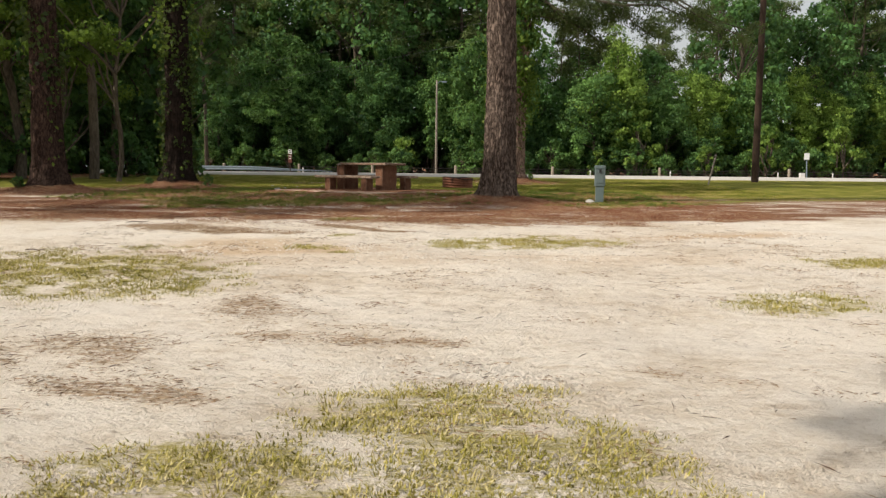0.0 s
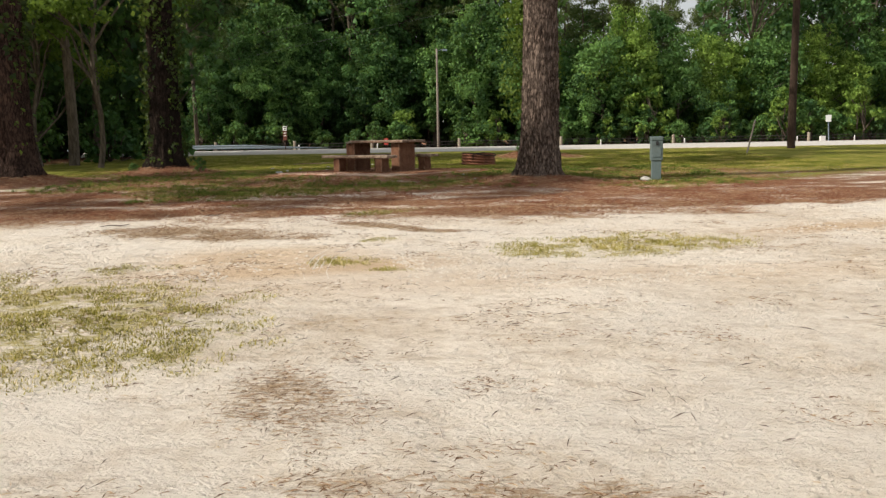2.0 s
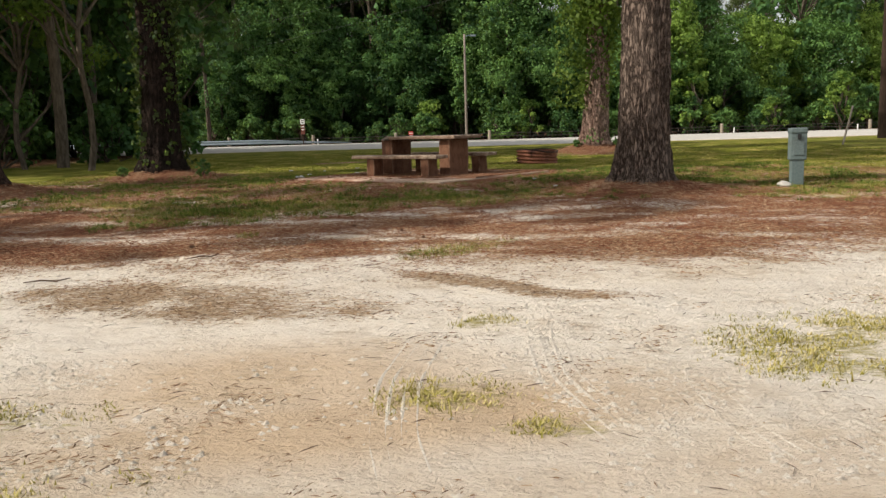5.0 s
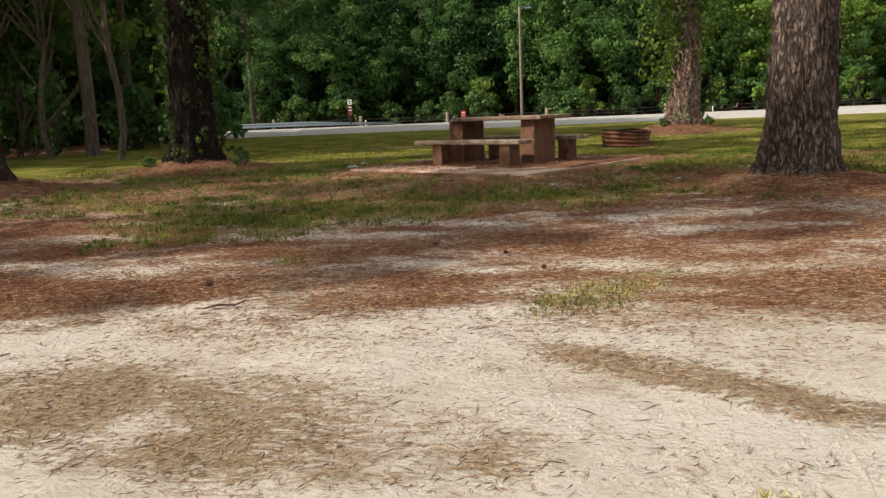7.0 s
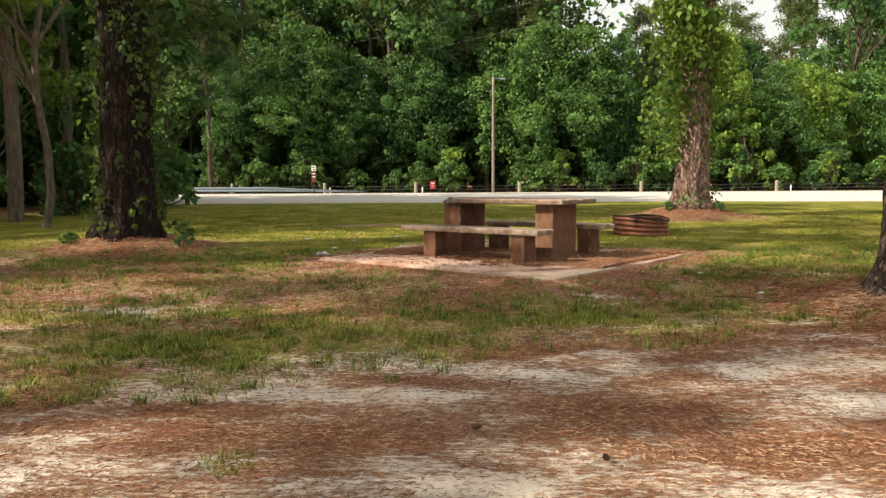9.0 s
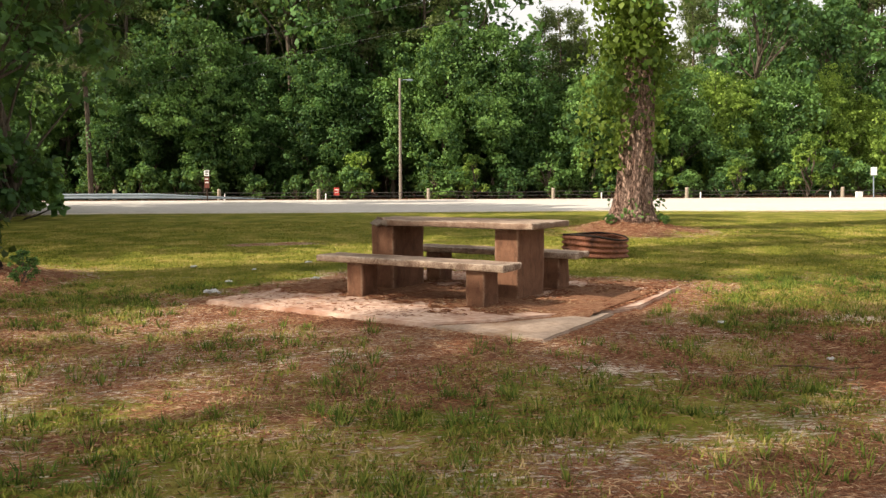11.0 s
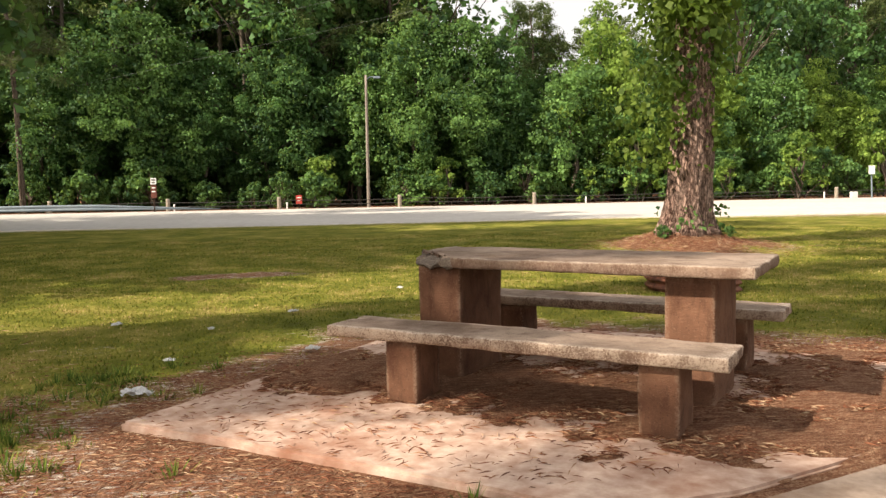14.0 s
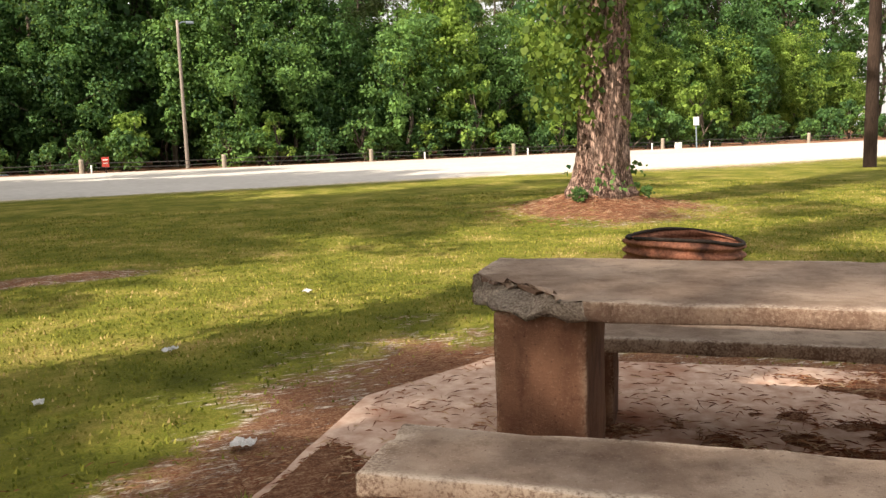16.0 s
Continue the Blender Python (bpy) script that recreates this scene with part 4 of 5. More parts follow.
def ivy(rng, path, radii, lo, hi, n, size, bias=(0, 0), spread=0.12):
    """Ivy leaves that sit round a trunk, thicker on one side."""
    h = np.array([p[2] for p in path])
    z = rng.uniform(lo, hi, n)
    px, py, r = (np.interp(z, h, c) for c in ([p[0] for p in path], [p[1] for p in path], radii))
    a = rng.uniform(0, 2 * math.pi, n)
    lift = r + 0.02 + spread * rng.random(n) ** 2 * (0.4 + 1.6 * fbm(a * 1.5, z * 0.9, 7))
    c = np.stack([px + np.cos(a) * lift + bias[0] * rng.random(n) ** 2, py + np.sin(a) * lift + bias[1] * rng.random(n) ** 2, z], -1)
    keep = fbm(a * 2.2 + 9, z * 1.7, 17) > np.interp(z, (lo, lo + 1.8), (0.52, 0.47))
    c = c[keep]
    return leaves(rng, c, np.full((len(c), 1), 0.03), np.ones(len(c), int), size, 0.42, 0.7)


def pine_crown(rng, limbs_ends, per, size=0.24, radius=0.62):
    c = np.array(limbs_ends)
    return leaves(rng, c, np.tile((radius, radius, radius * 0.55), (len(c), 1)) * rng.uniform(0.6, 1.2, (len(c), 1)), np.full(len(c), per), size, 0.075, 0.1, 0.15)


def big_pine(place, height, radius, lean, bark, label, seed, crown_from, ivy_rows=(), low_limbs=(), wide=1.0):
    """A mature pine: plated trunk, limbs, a needle crown and ivy where it climbs."""
    g = np.random.default_rng(seed)
    z = float(ground_z(place[0], place[1]))
    ob = thing("pine_tree", label, "tree", (place[0], place[1], z - 0.03))
    v, f, path, radii = trunk_mesh("trunk", height, radius, lean, seed=seed)
    hang("trunk", array_mesh("trunk", v, f), bark, ob, "plated bark trunk", True)
    hs, ends = [p[2] for p in path], []

    def at(h):
        i = int(np.argmin([abs(q - h) for q in hs]))
        return path[i], radii[i]

    wood = []
    for (h, dx, dy, dz) in low_limbs:
        p, r = at(h)
        lp, mesh = limb(p, (p[0] + dx, p[1] + dy, h + dz), 0.09, 0.02, 0.3, 10, seed + h)
        wood.append(mesh)
        ends += [q for q in lp[5:]]
        for q in lp[4:]:
            tip = q + g.normal(size=3) * (0.5, 0.5, 0.25)
            wood.append(limb(q, tip, 0.02, 0.006, 0.1, 5, seed + q[0])[1])
            ends.append(tip)
    for i in range(16):
        h = crown_from + (height - crown_from) * (i + 0.5) / 16
        a, reach = g.uniform(0, 6.28), wide * (1 - 0.6 * i / 16) * g.uniform(2.2, 4.2)
        p, r = at(h)
        lp, mesh = limb(p, (p[0] + math.cos(a) * reach, p[1] + math.sin(a) * reach, h + g.uniform(0.2, 1.2)), 0.09, 0.02, 0.2, 7, i)
        wood.append(mesh)
        ends += lp[3:]
        for q in lp[3:]:
            ends.append(q + g.normal(size=3) * 0.7)
    wv, wf = join(wood)
    hang("limbs", array_mesh("limbs", wv, wf), M_FAR_BARK, ob, smooth=True)
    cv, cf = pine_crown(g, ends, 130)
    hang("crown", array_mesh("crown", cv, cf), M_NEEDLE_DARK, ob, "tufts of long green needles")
    for lo, hi, n, size, bias, spread, material in ivy_rows:
        iv, jf = ivy(g, path, radii, lo, hi, n, size, bias, spread)
        hang("ivy", array_mesh("ivy", iv, jf), material, ob, "climbing ivy leaves")
    return ob


# dark ivy and near-black bark hold the woods' shade, brighter ivy the sunward side
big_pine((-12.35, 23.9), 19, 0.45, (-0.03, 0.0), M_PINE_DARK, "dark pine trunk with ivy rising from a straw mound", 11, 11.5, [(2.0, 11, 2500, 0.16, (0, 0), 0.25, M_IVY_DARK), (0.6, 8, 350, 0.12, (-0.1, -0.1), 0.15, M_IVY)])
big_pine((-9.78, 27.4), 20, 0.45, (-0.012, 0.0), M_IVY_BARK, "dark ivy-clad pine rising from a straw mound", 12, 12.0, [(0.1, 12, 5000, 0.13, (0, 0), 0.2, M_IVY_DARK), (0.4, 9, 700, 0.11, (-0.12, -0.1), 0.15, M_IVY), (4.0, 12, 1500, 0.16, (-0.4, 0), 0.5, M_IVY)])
big_pine((0.72, 21.55), 21, 0.42, (0.012, 0.0), M_PINE, "tall grey brown pine trunk with deeply plated bark", 13, 12.5)
big_pine((1.85, 35.5), 19, 0.42, (0.055, 0.0), M_PINE_RED, "leaning red brown pine draped with ivy", 14, 10.5,
         [(3.6, 11, 8000, 0.165, (-0.7, -0.25), 0.36, M_IVY), (1.2, 5.6, 3800, 0.13, (-1.0, -0.1), 0.12, M_IVY), (4.9, 12, 9500, 0.165, (0.35, -0.25), 0.5, M_LEAF), (3.9, 7.5, 4500, 0.13, (-0.95, -0.1), 0.4, M_LEAF_WARM), (2.2, 5.0, 1200, 0.12, (0.55, 0.2), 0.2, M_LEAF_WARM), (0.05, 0.5, 260, 0.10, (0.35, -0.1), 0.2, M_LEAF)],
         [(8.0, 3.2, -0.6, -2.3), (8.4, 5.4, 1.0, -1.9), (7.6, 2.6, -1.6, -1.1), (8.6, 8.8, -1.0, -2.5), (8.2, 7.0, -0.4, -1.4), (7.2, 1.8, 0.9, -0.3), (7.9, 4.2, 0.4, -0.8), (8.8, 9.6, 0.8, -2.2), (9.9, -3.0, -0.5, -0.8)])


big_pine((-8.0, 0.1), 13, 0.2, (0.0, 0.0), M_PINE, "pine beside the lot where the walk begins", 15, 8.0, wide=0.6)

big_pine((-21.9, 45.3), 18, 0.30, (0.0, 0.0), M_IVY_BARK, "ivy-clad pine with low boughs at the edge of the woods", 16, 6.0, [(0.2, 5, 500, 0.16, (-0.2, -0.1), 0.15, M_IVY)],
         [(8.5, 6.8, -1.0, -1.6), (9.5, 8.6, 1.0, -2.2), (7.4, 5.0, -2.0, -1.2), (10.5, 9.5, -0.5, -1.2), (8.0, 7.6, 2.0, -2.4), (11.5, 8.0, 2.5, -0.6)], wide=1.3)
big_pine((-22.4, 69.6), 17, 0.15, (-0.03, 0.0), M_FAR_BARK, "slender grey pine at the edge of the woods", 17, 7.5, wide=0.9)

# ---- the woods ----
def broad_tree(name, rng, height, spread, low, clumps, per, size, material, label, trunk_r=0.16, droop=0.5, flat=1.0):
    """A forest tree: crooked trunk, limbs, and a crown of leaf clumps with gaps between them."""
    ob = thing(name, label, "tree")
    pieces, path = [], [(0.25 * math.sin(i * 0.9 + height), 0.2 * math.sin(i * 1.3), -0.3 + (height * 0.85 + 0.3) * i / 9) for i in range(10)]
    pieces.append(tube(path, list(np.linspace(trunk_r, trunk_r * 0.25, 10)), 9))
    centres, radii = [], []
    for i in range(clumps):
        f = rng.random() ** 0.8
        h = low + (height - low) * f
        wide = spread * (0.35 + 0.65 * math.sin(math.pi * min(1, 0.18 + 0.8 * f))) * rng.uniform(0.35, 1.05)
        a = rng.uniform(0, 6.28)
        c = np.array((math.cos(a) * wide, math.sin(a) * wide, h))
        centres.append(c)
        q = rng.uniform(0.3, 0.85) * spread * 0.33
        radii.append((q, q, q * flat * rng.uniform(0.6, 1.1)))
        if i % 3 == 0:
            s = np.array(path[min(9, int(9 * max(0.1, (h - 1.2) / height)))])
            pieces.append(limb(s, c, 0.05, 0.012, 0.0, 6, i)[1])
    tv, tf = join(pieces)
    hang("trunk", array_mesh("trunk", tv, tf), M_FAR_BARK, ob, smooth=True)
    lv, lf = leaves(rng, centres, radii, np.full(clumps, per), size, 0.42, droop, 0.5)
    hang("crown", array_mesh("crown", lv, lf), material, ob, "many small leaves in clumps")
    return ob


def draped_tree(rng, height, spread, strands, per, size, material, label):
    """A tree hung with vines: strands of leaf clumps that fall from crown to ground."""
    ob = thing("vine_draped_tree", label, "tree")
    path = [(0.2 * math.sin(i * 0.9 + height), 0.2 * math.sin(i * 1.3), -0.3 + (height * 0.9 + 0.3) * i / 9) for i in range(10)]
    pieces, centres, radii = [tube(path, list(np.linspace(0.17, 0.04, 10)), 9)], [], []
    for k in range(strands):
        a, top = 2.4 * k + rng.normal() * 0.3, height * (0.42 + 0.58 * (k + 0.5) / strands)
        f = top / height
        r0, h = spread * (0.95 - 0.75 * (f - 0.42) / 0.58) * rng.uniform(0.55, 1.0), top
        pieces.append(limb(path[min(9, int(9 * f))], (math.cos(a) * r0, math.sin(a) * r0, top), 0.05, 0.015, 0, 5, k)[1])
        low = top * rng.uniform(0.05, 0.6)
        first = True
        while h > low:
            q = spread * (rng.uniform(0.22, 0.32) if first else rng.uniform(0.09, 0.21))
            r = r0 + spread * 0.14 * (1 - h / top) + rng.normal() * 0.45
            centres.append((math.cos(a) * r, math.sin(a) * r, h))
            radii.append((q, q, q * rng.uniform(0.9, 1.7)))
            h -= q * rng.uniform(1.4, 2.6)
            a += rng.normal() * 0.3
            first = False
    tv, tf = join(pieces)
    hang("trunk", array_mesh("trunk", tv, tf), M_FAR_BARK, ob, smooth=True)
    for c, q in list(zip(centres, radii)):
        for k in range(3):                  # sprays that break each lobe's outline
            d = rng.normal(size=3) * (1, 1, 0.6)
            d /= np.linalg.norm(d)
            s = q[0] * rng.uniform(0.3, 0.55)
            centres.append(tuple(np.array(c) + d * np.array(q) * rng.uniform(0.75, 1.15)))
            radii.append((s * 1.3, s * 1.3, s * 0.6))
    lv, lf = leaves(rng, centres, radii, np.array([int(per * 1.1 * (q[0] / 0.85) ** 2) + 16 for q in radii]), size, 0.40, 0.6, 0.45)
    hang("crown", array_mesh("crown", lv, lf), material, ob, "hanging vine leaves in clumps")
    return ob


def far_pine(rng, height, label):
    ob = thing("forest_pine", label, "tree")
    path = [(0.2 * math.sin(i * 0.7), 0.15 * math.sin(i), -0.3 + (height + 0.3) * i / 10) for i in range(11)]
    pieces, ends = [tube(path, list(np.linspace(0.21, 0.05, 11)), 9)], []
    for i in range(26):
        h = height * (0.55 + 0.45 * (i / 26))
        a, reach = rng.uniform(0, 6.28), (1.15 - 0.8 * i / 26) * rng.uniform(1.4, 3.0)
        p = path[min(10, int(10 * h / height))]
        lp, mesh = limb((p[0], p[1], h), (math.cos(a) * reach, math.sin(a) * reach, h + rng.uniform(0, 0.9)), 0.05, 0.012, 0, 6, i)
        pieces.append(mesh)
        ends += [lp[3], lp[4], lp[5], lp[5] + rng.normal(size=3) * 0.4]
    v, f = join(pieces)
    hang("trunk", array_mesh("trunk", v, f), M_FAR_BARK, ob, smooth=True)
    cv, cf = leaves(rng, ends, np.tile((0.65, 0.65, 0.4), (len(ends), 1)) * rng.uniform(0.6, 1.3, (len(ends), 1)), np.full(len(ends), 45), 0.3, 0.16, 0.0, 0.2)
    hang("crown", array_mesh("crown", cv, cf), M_NEEDLE_GREEN, ob, "needle tufts")
    return ob


g = np.random.default_rng(77)
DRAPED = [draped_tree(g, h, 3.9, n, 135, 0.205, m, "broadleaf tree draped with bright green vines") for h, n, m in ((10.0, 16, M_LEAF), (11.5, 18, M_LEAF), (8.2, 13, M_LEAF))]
DRAPED_SHADE = [draped_tree(g, h, 3.9, 16, 135, 0.205, M_LEAF_SHADE, "broadleaf tree draped with dark green vines") for h in (12.0, 10.5)]
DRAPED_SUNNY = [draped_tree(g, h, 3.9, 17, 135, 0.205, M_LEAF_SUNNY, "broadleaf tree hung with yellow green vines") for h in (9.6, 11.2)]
TALL = [broad_tree("forest_tree", g, h, 3.6, 2.5, 110, 52, 0.30, M_LEAF_SHADE, "tall dark green broadleaf forest tree", 0.2) for h in (15.0, 17.0, 13.5)]
WARM = [broad_tree("young_tree", g, h, 3.3, 3.7, 54, 150, 0.15, M_LEAF_WARM, "young broadleaf tree with yellow green leaves", 0.1, 0.5, 0.42) for h in (10.5, 12.0)]
BUSH = [broad_tree("bush", g, h, 1.2, 0.15, 30, 60, 0.17, M_LEAF_SUNNY, "bright yellow green bush by the fence", 0.04) for h in (3.2, 2.7)]
SHRUB = [broad_tree("shrub", g, h, 1.6, 0.1, 40, 42, 0.22, m, label, 0.04) for h, m, label in ((2.6, M_LEAF_SHADE, "dark green shrub at the edge of the woods"), (3.4, M_LEAF, "leafy green shrub beside the road"), (2.4, M_LEAF, "low bright green bush beside the road"))]
PINES = [far_pine(g, h, "slender pine rising above the woods") for h in (19.0, 16.5, 21.0)]
used = set()


def plant(kinds, i, x, y, turn, size=1.0, group="woods beyond the road"):
    src = kinds[i % len(kinds)]
    m = pose(x, y, float(ground_z(x, y)), 0, 0, turn)
    if src.name in used:
        src = copy_thing(src, m)
    else:
        src.matrix_basis = m
        used.add(src.name)
    src.scale = (size, size, size)
    return tagged(src, group=group)


g = np.random.default_rng(5)
i = 0
for x in np.arange(-46, 64, 3.3):          # bright front row along the fence
    far = 0 if x < 16 else (x - 16) * 0.35
    # shade-dark copies mostly at the left, sunlit ones at the right
    kinds = (DRAPED_SHADE if i % 3 else DRAPED) if x < -9 else (DRAPED if i % 4 else DRAPED_SHADE)
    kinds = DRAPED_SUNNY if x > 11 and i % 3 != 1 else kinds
    plant(kinds, i // 2, x + g.uniform(-1, 1), 73.5 + far + g.uniform(-1, 1.5), g.uniform(0, 360), g.uniform(0.8, 1.08))
    i += 1
for row, (y0, step) in enumerate(((79, 4.2), (86, 5.0), (94, 6.0))):
    for x in np.arange(-60, 80, step):
        if x > 17 and (row == 2 or i % 2):
            i += 1
            continue
        gap = 4.5 < x + row < 22
        size = g.uniform(0.95, 1.25) * (0.62 if gap else 1.2 if x < 5 else 1.15)
        plant(TALL, i, x + g.uniform(-1.5, 1.5), y0 + g.uniform(-2, 2) + max(0, x - 16) * 0.3, g.uniform(0, 360), size)
        i += 1
for x in np.arange(-50, 75, 3.6):
    if 4 < x < 17:
        continue
    size = g.uniform(0.65, 0.78) if 3 < x < 22 else g.uniform(0.95, 1.2)
    plant(PINES, i, x + g.uniform(-2, 2), (g.uniform(75.5, 79) if x < 3 else g.uniform(77, 95)) + max(0, x - 16) * 0.4, g.uniform(0, 360), size)
    i += 1
for row, (y0, step, big) in enumerate(((76.5, 3.0, 1.4), (84, 4.2, 2.0), (100, 6.0, 3.2))):
    for x in np.arange(-52 - row * 6, 60 + row * 10, step):
        plant(SHRUB, 0 if i % 3 else 1, x + g.uniform(-0.9, 0.9), y0 + g.uniform(-1, 1) + max(0, x - 16) * 0.3, g.uniform(0, 360), big * g.uniform(0.8, 1.2), "undergrowth of the woods")
        i += 1
for x, y, size, k in ((9.0, 82, 0.76, 0), (10.8, 85, 0.93, 1), (12.6, 83, 0.67, 0), (15.2, 86, 0.65, 2), (17.6, 85, 0.72, 1), (23.4, 88, 0.9, 0)):
    plant(PINES, k, x, y, g.uniform(0, 360), size)
for x in np.arange(14, 80, 4.6):
    plant(PINES, i, x + g.uniform(-1.5, 1.5), g.uniform(88, 112) + x * 0.2, g.uniform(0, 360), g.uniform(0.85, 1.15))
    i += 1
for x in np.arange(-44, 56, 2.4):
    if abs(x + 2.6) < 1.6:
        i += 1
        continue
    plant(SHRUB, i, x + g.uniform(-0.8, 0.8), 70.6 + g.uniform(-0.6, 0.8) + max(0, x - 16) * 0.15, g.uniform(0, 360), g.uniform(0.6, 1.0), "shrubs along the fence")
    i += 1
for x, y, size, k in ((-8.65, 26.9, 0.12, 1), (2.6, 35.2, 0.09, 2), (1.25, 35.1, 0.1, 2), (-13.1, 23.4, 0.13, 0), (-10.6, 26.8, 0.1, 2)):
    plant(SHRUB, k, x, y, g.uniform(0, 360), size, "sprigs at the pines' feet")
for x, y, size, k in ((1.9, 70.0, 0.34, 0), (10.9, 70.2, 0.3, 1), (14.6, 71.2, 0.55, 0), (-5.6, 71.3, 0.42, 1), (25.4, 71.0, 0.5, 0), (32.0, 72, 0.6, 1), (20.0, 70.2, 0.3, 0)):
    plant(BUSH, k, x, y, g.uniform(0, 360), size * 2.6, "bright bushes along the fence")
for n in range(18):
    plant(SHRUB, n % 2, -17.2 - n * 1.5, 44.6 + g.uniform(-0.8, 1.2) - n * 0.1, g.uniform(0, 360), g.uniform(1.0, 1.5), "undergrowth beside the lawn")
# trees along the west side of the lot, whose crowns shade the straw
for x, y, k in ((-19.5, 13.6, 0), (-17.5, 17.0, 1), (-22.5, 15.4, 2), (-18.5, 22.1, 0), (-24, 20, 1)):
    plant(PINES, k, x, y, g.uniform(0, 360), g.uniform(0.9, 1.05), "trees beside the lot")
# the nearer woods on the west side of the lawn
for x, y, k in ((-19, 34, 0), (-20.5, 40, 1), (-16.5, 44, 2), (-22, 36, 0), (-24, 43, 1), (-21, 47, 2), (-28, 39, 0), (-30, 47, 1), (-26, 31, 2), (-33, 41, 0), (-25, 52, 1), (-36, 50, 2), (-38, 44, 0), (-30, 29, 1)):
    plant(TALL, k, x, y, g.uniform(0, 360), g.uniform(0.95, 1.2), "woods beside the lawn")
for x, y, k in ((-13.9, 32.2, 0), (-17.0, 34, 1), (-19.2, 38, 1), (-18.5, 29.5, 1), (-22, 41, 0)):
    plant(WARM, k, x, y, g.uniform(0, 360), g.uniform(0.9, 1.1), "woods beside the lawn")
for x, y, k in ((-16, 38, 0), (-18.5, 35, 1), (-20.5, 33, 0), (-23, 39, 1), (-17, 46, 2), (-24, 35, 0), (-27, 43, 1), (-15.5, 42, 0), (-22, 44, 1)):
    plant(SHRUB, k, x, y, g.uniform(0, 360), g.uniform(0.7, 1.1), "undergrowth beside the lawn")
for x, y, k in ((-16, 34.5, 0), (-18, 41, 1), (-20, 31, 2), (-23, 46, 0), (-27, 36, 1)):
    plant(PINES, k, x, y, g.uniform(0, 360), 1.0, "woods beside the lawn")

# ---- roadside ----
def upright(name, label, category, x, y, r0, r1, high, material, group="", lean=0.0):
    ob = thing(name, label, category, (x, y, float(ground_z(x, y))), 0, group)
    v, f = tube([(lean * h, 0, h) for h in np.linspace(-0.2, high, 8)], list(np.linspace(r0, r1, 8)), 14)
    bm = bmesh.new()
    me = array_mesh("shaft", v, f)
    bm.from_mesh(me)
    bmesh.ops.contextual_create(bm, geom=[e for e in bm.edges if e.is_boundary and e.verts[0].co.z > high - 0.05])
    part("shaft", bm, material, ob, smooth=False)
    return ob


for x in (-20.5, -14.2, -8.07, -1.17, 6.83, 15.6, 26.1, 38.0):
    upright("fence_post", "short weathered timber post of a cable fence", "fence post", x, 68.0, 0.12, 0.11, 0.72, M_POST, "cable fence along the road")
for z, y in ((0.52, 68.13), (0.30, 68.13)):
    cv, cf = tube([(x, y, 0.93 + z - 0.06 * abs(math.sin(x * 0.42))) for x in np.arange(-21, 44, 1.0)], [0.018] * 65, 6)
    cable = thing("fence_cable", "dark slack steel cable strung between posts", "cable")
    hang("strand", array_mesh("strand", cv, cf), M_CABLE, cable)
for x in (-13.8, -7.6, 9.9, 25.1, 16.4, 29.5):
    upright("marker_post", "thin white roadside marker", "marker", x, 67.7, 0.045, 0.045, 0.42, M_WHITE, "white roadside markers")

pole = upright("utility_pole", "tall dark creosoted utility pole at the lawn's edge", "utility pole", 14.15, 41.2, 0.18, 0.13, 11.5, M_POLE)
part("cross_arm", box(bmesh.new(), -1.0, 1.0, -0.06, 0.06, 10.4, 10.52, 0.01), M_POLE, pole)
lamp = upright("lamp_pole", "slim silvered timber pole with a small lamp", "lamp pole", -2.88, 70.4, 0.11, 0.075, 7.9, M_LAMP_POLE)
av, af = tube([(0, 0, 7.65), (0.25, 0, 7.8), (0.6, 0, 7.8)], [0.03] * 3, 8)
hang("arm", array_mesh("arm", av, af), M_GALV, lamp)
part("lamp_head", box(bmesh.new(), 0.45, 0.85, -0.1, 0.1, 7.70, 7.84, 0.03), M_GALV, lamp, "small grey lamp head")
for za, zb in ((10.5, 8.4), (11.2, 10.1)):
    wire = thing("overhead_wire", "thin overhead wire slung across the trees", "wire")
    pts = [(14.15 - 34.15 * f, 41.2 + 30.8 * f, za + (zb - za) * f - 0.4 * f * (1 - f)) for f in np.linspace(0, 1, 40)]
    wv, wf = tube(pts, [0.005] * 40, 6)
    hang("strand", array_mesh("strand", wv, wf), M_WIRE, wire)

upright("stake", "thin grey leaning stake at the road's edge", "stake", 10.4, 36.1, 0.035, 0.03, 1.3, M_LAMP_POLE, lean=0.22)

# guard rail: a folded steel beam on posts
rail = thing("guard_rail", "galvanised steel guard rail along the road", "guard rail")
section = [(0, 0.0), (0.05, 0.04), (0.05, 0.10), (0, 0.15), (0, 0.17), (0.05, 0.22), (0.05, 0.28), (0, 0.32)]
rail_v, n = [], 50
for i in range(n):
    f = i / (n - 1)
    x = -44 + (-11.2 + 44) * f
    drop = max(0, (f - 0.8) / 0.2)
    for a, b in section:
        rail_v.append((x, 66.6 - a + 0.4 * drop, 0.93 + (0.34 + (b - 0.16) * (1 - 0.5 * drop)) * (1 - 0.62 * drop)))
k = np.arange(n - 1)[:, None] * 8 + np.arange(7)[None]
beam = hang("beam", array_mesh("beam", np.array(rail_v), np.stack([k, k + 8, k + 9, k + 1], -1).reshape(-1, 4)), M_GALV, rail)
thick = beam.modifiers.new("thickness", "SOLIDIFY")
thick.thickness = 0.012
for x in np.arange(-43, -18, 3.8):
    part("rail_post", box(bmesh.new(), x - 0.08, x + 0.08, 66.64, 66.8, 0.80, 1.40, 0.01), M_POST, rail)


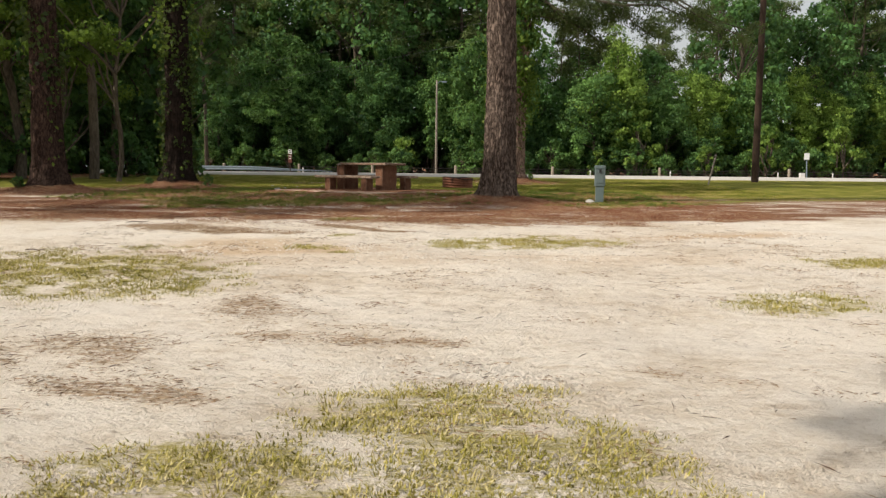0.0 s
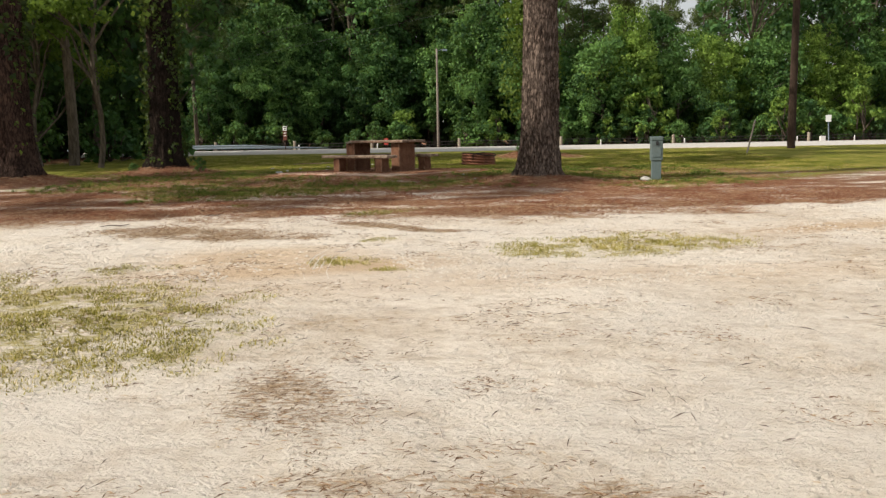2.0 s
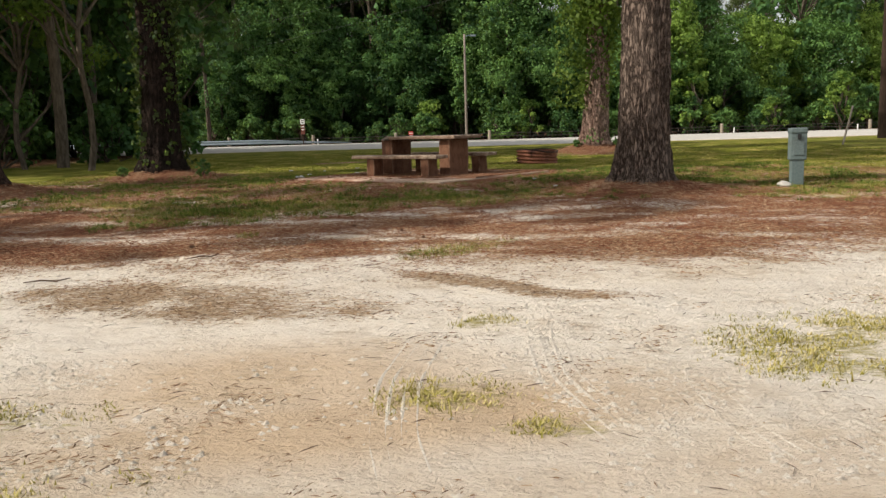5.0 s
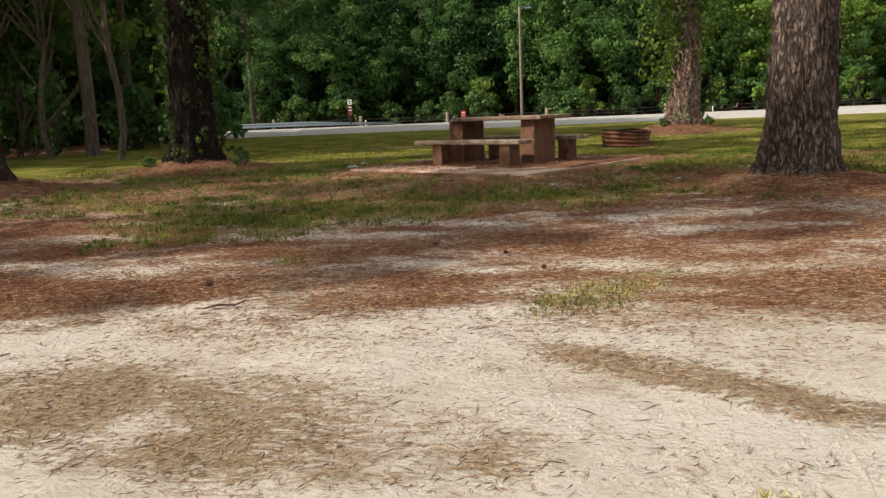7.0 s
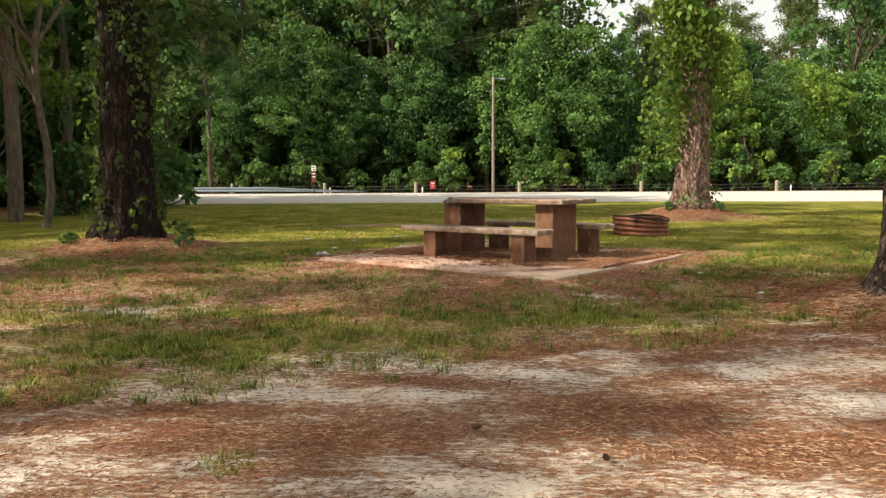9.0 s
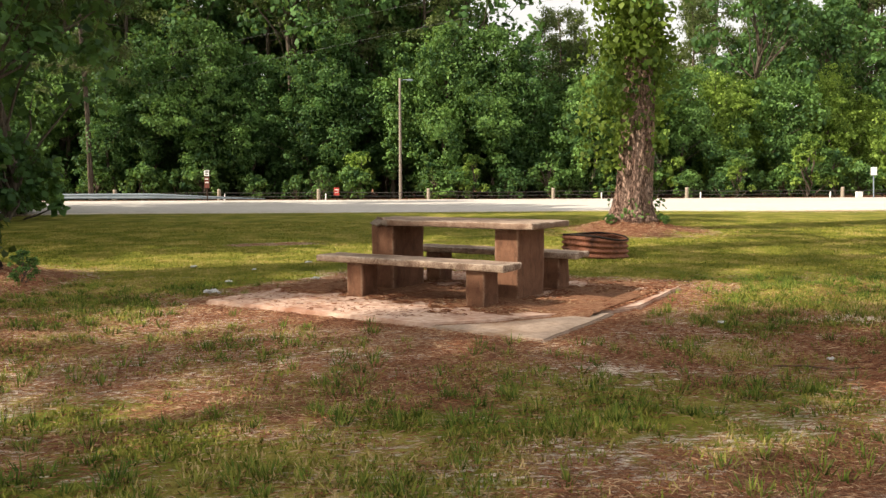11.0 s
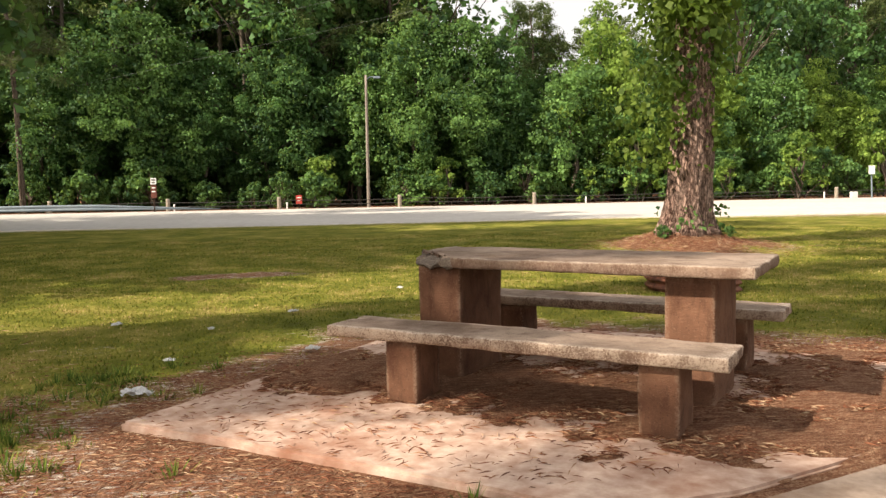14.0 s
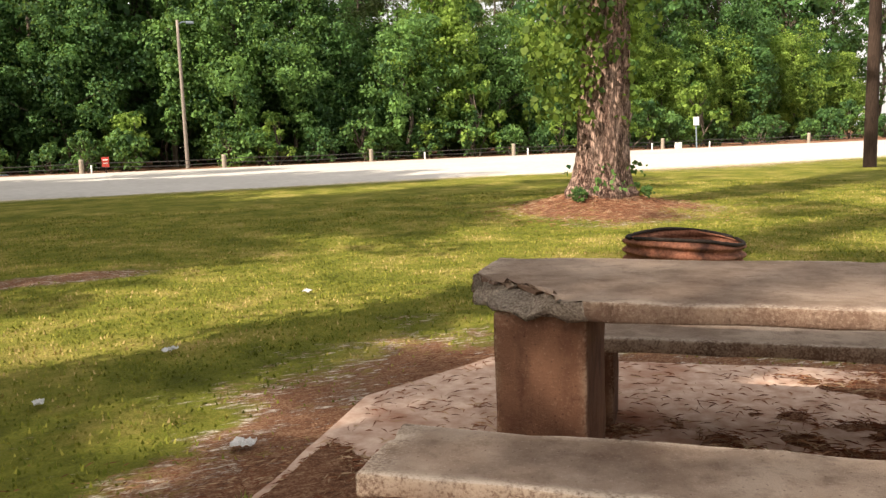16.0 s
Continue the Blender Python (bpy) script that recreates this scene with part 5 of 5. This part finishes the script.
def sign(label, x, y, boards, post_h, post_m, lean=0.0):
    """A post with flat boards (half width, z0, z1, material, bars)."""
    ob = upright("sign", label, "sign", x, y, 0.04, 0.04, post_h, post_m, lean=lean)
    for half, z0, z1, material, bars in boards:
        bd = part("board", box(bmesh.new(), -half + lean * z1, half + lean * z1, -0.075, -0.05, z0, z1, 0.006), material, ob)
        for j, (bz, bw, bm_) in enumerate(bars):
            part("bar", box(bmesh.new(), -bw + lean * z1, bw + lean * z1, -0.081, -0.0755, bz - 0.03, bz + 0.03, 0), bm_, bd)
    return ob


sign("white and brown notice boards on a dark post", -14.5, 66.0, [(0.15, 1.52, 1.86, M_WHITE, [(1.76, 0.10, M_DARK), (1.62, 0.08, M_DARK)]), (0.15, 0.80, 1.48, M_BROWN_SIGN, [(1.34, 0.10, M_WHITE), (1.14, 0.10, M_WHITE)])], 1.86, M_POLE)
sign("small red and white sign by the fence", -6.95, 68.2, [(0.17, 0.3, 0.80, M_RED, [(0.66, 0.12, M_WHITE), (0.5, 0.1, M_WHITE)])], 0.8, M_POLE)
sign("small white sign on a leaning thin post", 26.2, 64.7, [(0.2, 1.45, 1.95, M_WHITE, [])], 1.9, M_GALV, -0.05)
cabinet = thing("utility_cabinet", "small white cabinet beyond the road", "cabinet", (27.0, 67.6, 0.92))
part("body", box(bmesh.new(), -0.2, 0.2, -0.12, 0.12, -0.05, 0.42, 0.02), M_WHITE, cabinet)

# ---- litter ----
for n, (x, y, s) in enumerate(((-6.12, 26.0, 0.13), (-5.27, 29.17, 0.07), (-5.99, 28.35, 0.06), (-5.01, 27.27, 0.08), (-6.11, 27.0, 0.06), (-6.95, 28.74, 0.07), (-4.01, 30.82, 0.06), (-0.95, 23.53, 0.045), (-0.67, 22.15, 0.045))):
    ob = thing("paper_scrap", "crumpled white scrap lying on the grass", "litter", (x, y, float(ground_z(x, y)) + 0.01), n * 50, "scattered white scraps")
    bm = bmesh.new()
    bmesh.ops.create_grid(bm, x_segments=9, y_segments=7, size=1)
    for w in bm.verts:
        c = w.co.copy()
        w.co = Vector((c.x * s * 0.75, c.y * s * 0.45, 0.02 + s * 0.35 * (0.5 + noise.noise(c * 1.7 + Vector((n, 0, 0)))) * (1.2 - c.length * 0.5))) + noise.noise_vector(c * 3 + Vector((n * 3, 1, 0))) * s * 0.25
    sheet = part("sheet", bm, M_LITTER, ob)
    m = sheet.modifiers.new("thickness", "SOLIDIFY")
    m.thickness = 0.004
for n, (x, y, l, a) in enumerate(((-0.9, 21.94, 0.3, -20), (-6.0, 14.6, 0.2, 15), (-5.9, 10.9, 0.14, 0), (-4.9, 15.7, 0.15, 30))):
    ob = thing("twig", "dark dead twig lying on the ground", "twig", (x, y, float(ground_z(x, y)) + 0.02), a, "fallen twigs")
    tv, tf = tube([(-l, 0, 0), (-l * 0.3, 0.02, 0.01), (l * 0.4, -0.01, 0.0), (l, 0.03, 0.015)], [0.005, 0.008, 0.007, 0.004], 6)
    hang("stick", array_mesh("stick", tv, tf), M_STICK, ob)

# ---- pine cones ----
for n, (x, y) in enumerate(((-5.26, 16.32), (-2.7, 16.75), (-5.86, 23.57), (-3.66, 17.84), (-3.01, 17.43))):
    ob = thing("pine_cone", "dark brown fallen pine cone on the ground", "pine cone", (x, y, float(ground_z(x, y)) + 0.024), n * 70, "fallen pine cones")
    verts, faces, scales = [], [], 13
    for ring_i in range(9):
        f = ring_i / 8
        r = 0.038 * math.sin(math.pi * (0.12 + 0.8 * f)) ** 0.7
        for k in range(scales):
            a = 2 * math.pi * (k + 0.5 * (ring_i % 2)) / scales
            c = Vector((-0.06 + 0.12 * f, 0, 0))
            d = Vector((0, math.cos(a), math.sin(a)))
            q = Vector((0, -math.sin(a), math.cos(a))) * 0.008
            b = len(verts)
            verts += [tuple(c + d * r * 0.55 - q), tuple(c + d * r * 0.55 + q), tuple(c + d * r + Vector((0.012, 0, 0)) + q * 0.4), tuple(c + d * r + Vector((0.012, 0, 0)) - q * 0.4)]
            faces.append((b, b + 1, b + 2, b + 3))
    hang("scales", array_mesh("scales", np.array(verts), np.array(faces)), M_CONE, ob)
    cv, cf = tube([(-0.06, 0, 0), (-0.03, 0, 0), (0.03, 0, 0), (0.065, 0, 0)], [0.012, 0.024, 0.022, 0.006], 8)
    hang("core", array_mesh("core", cv, cf), M_CONE, ob)
    ob.scale = (0.5, 0.5, 0.5)
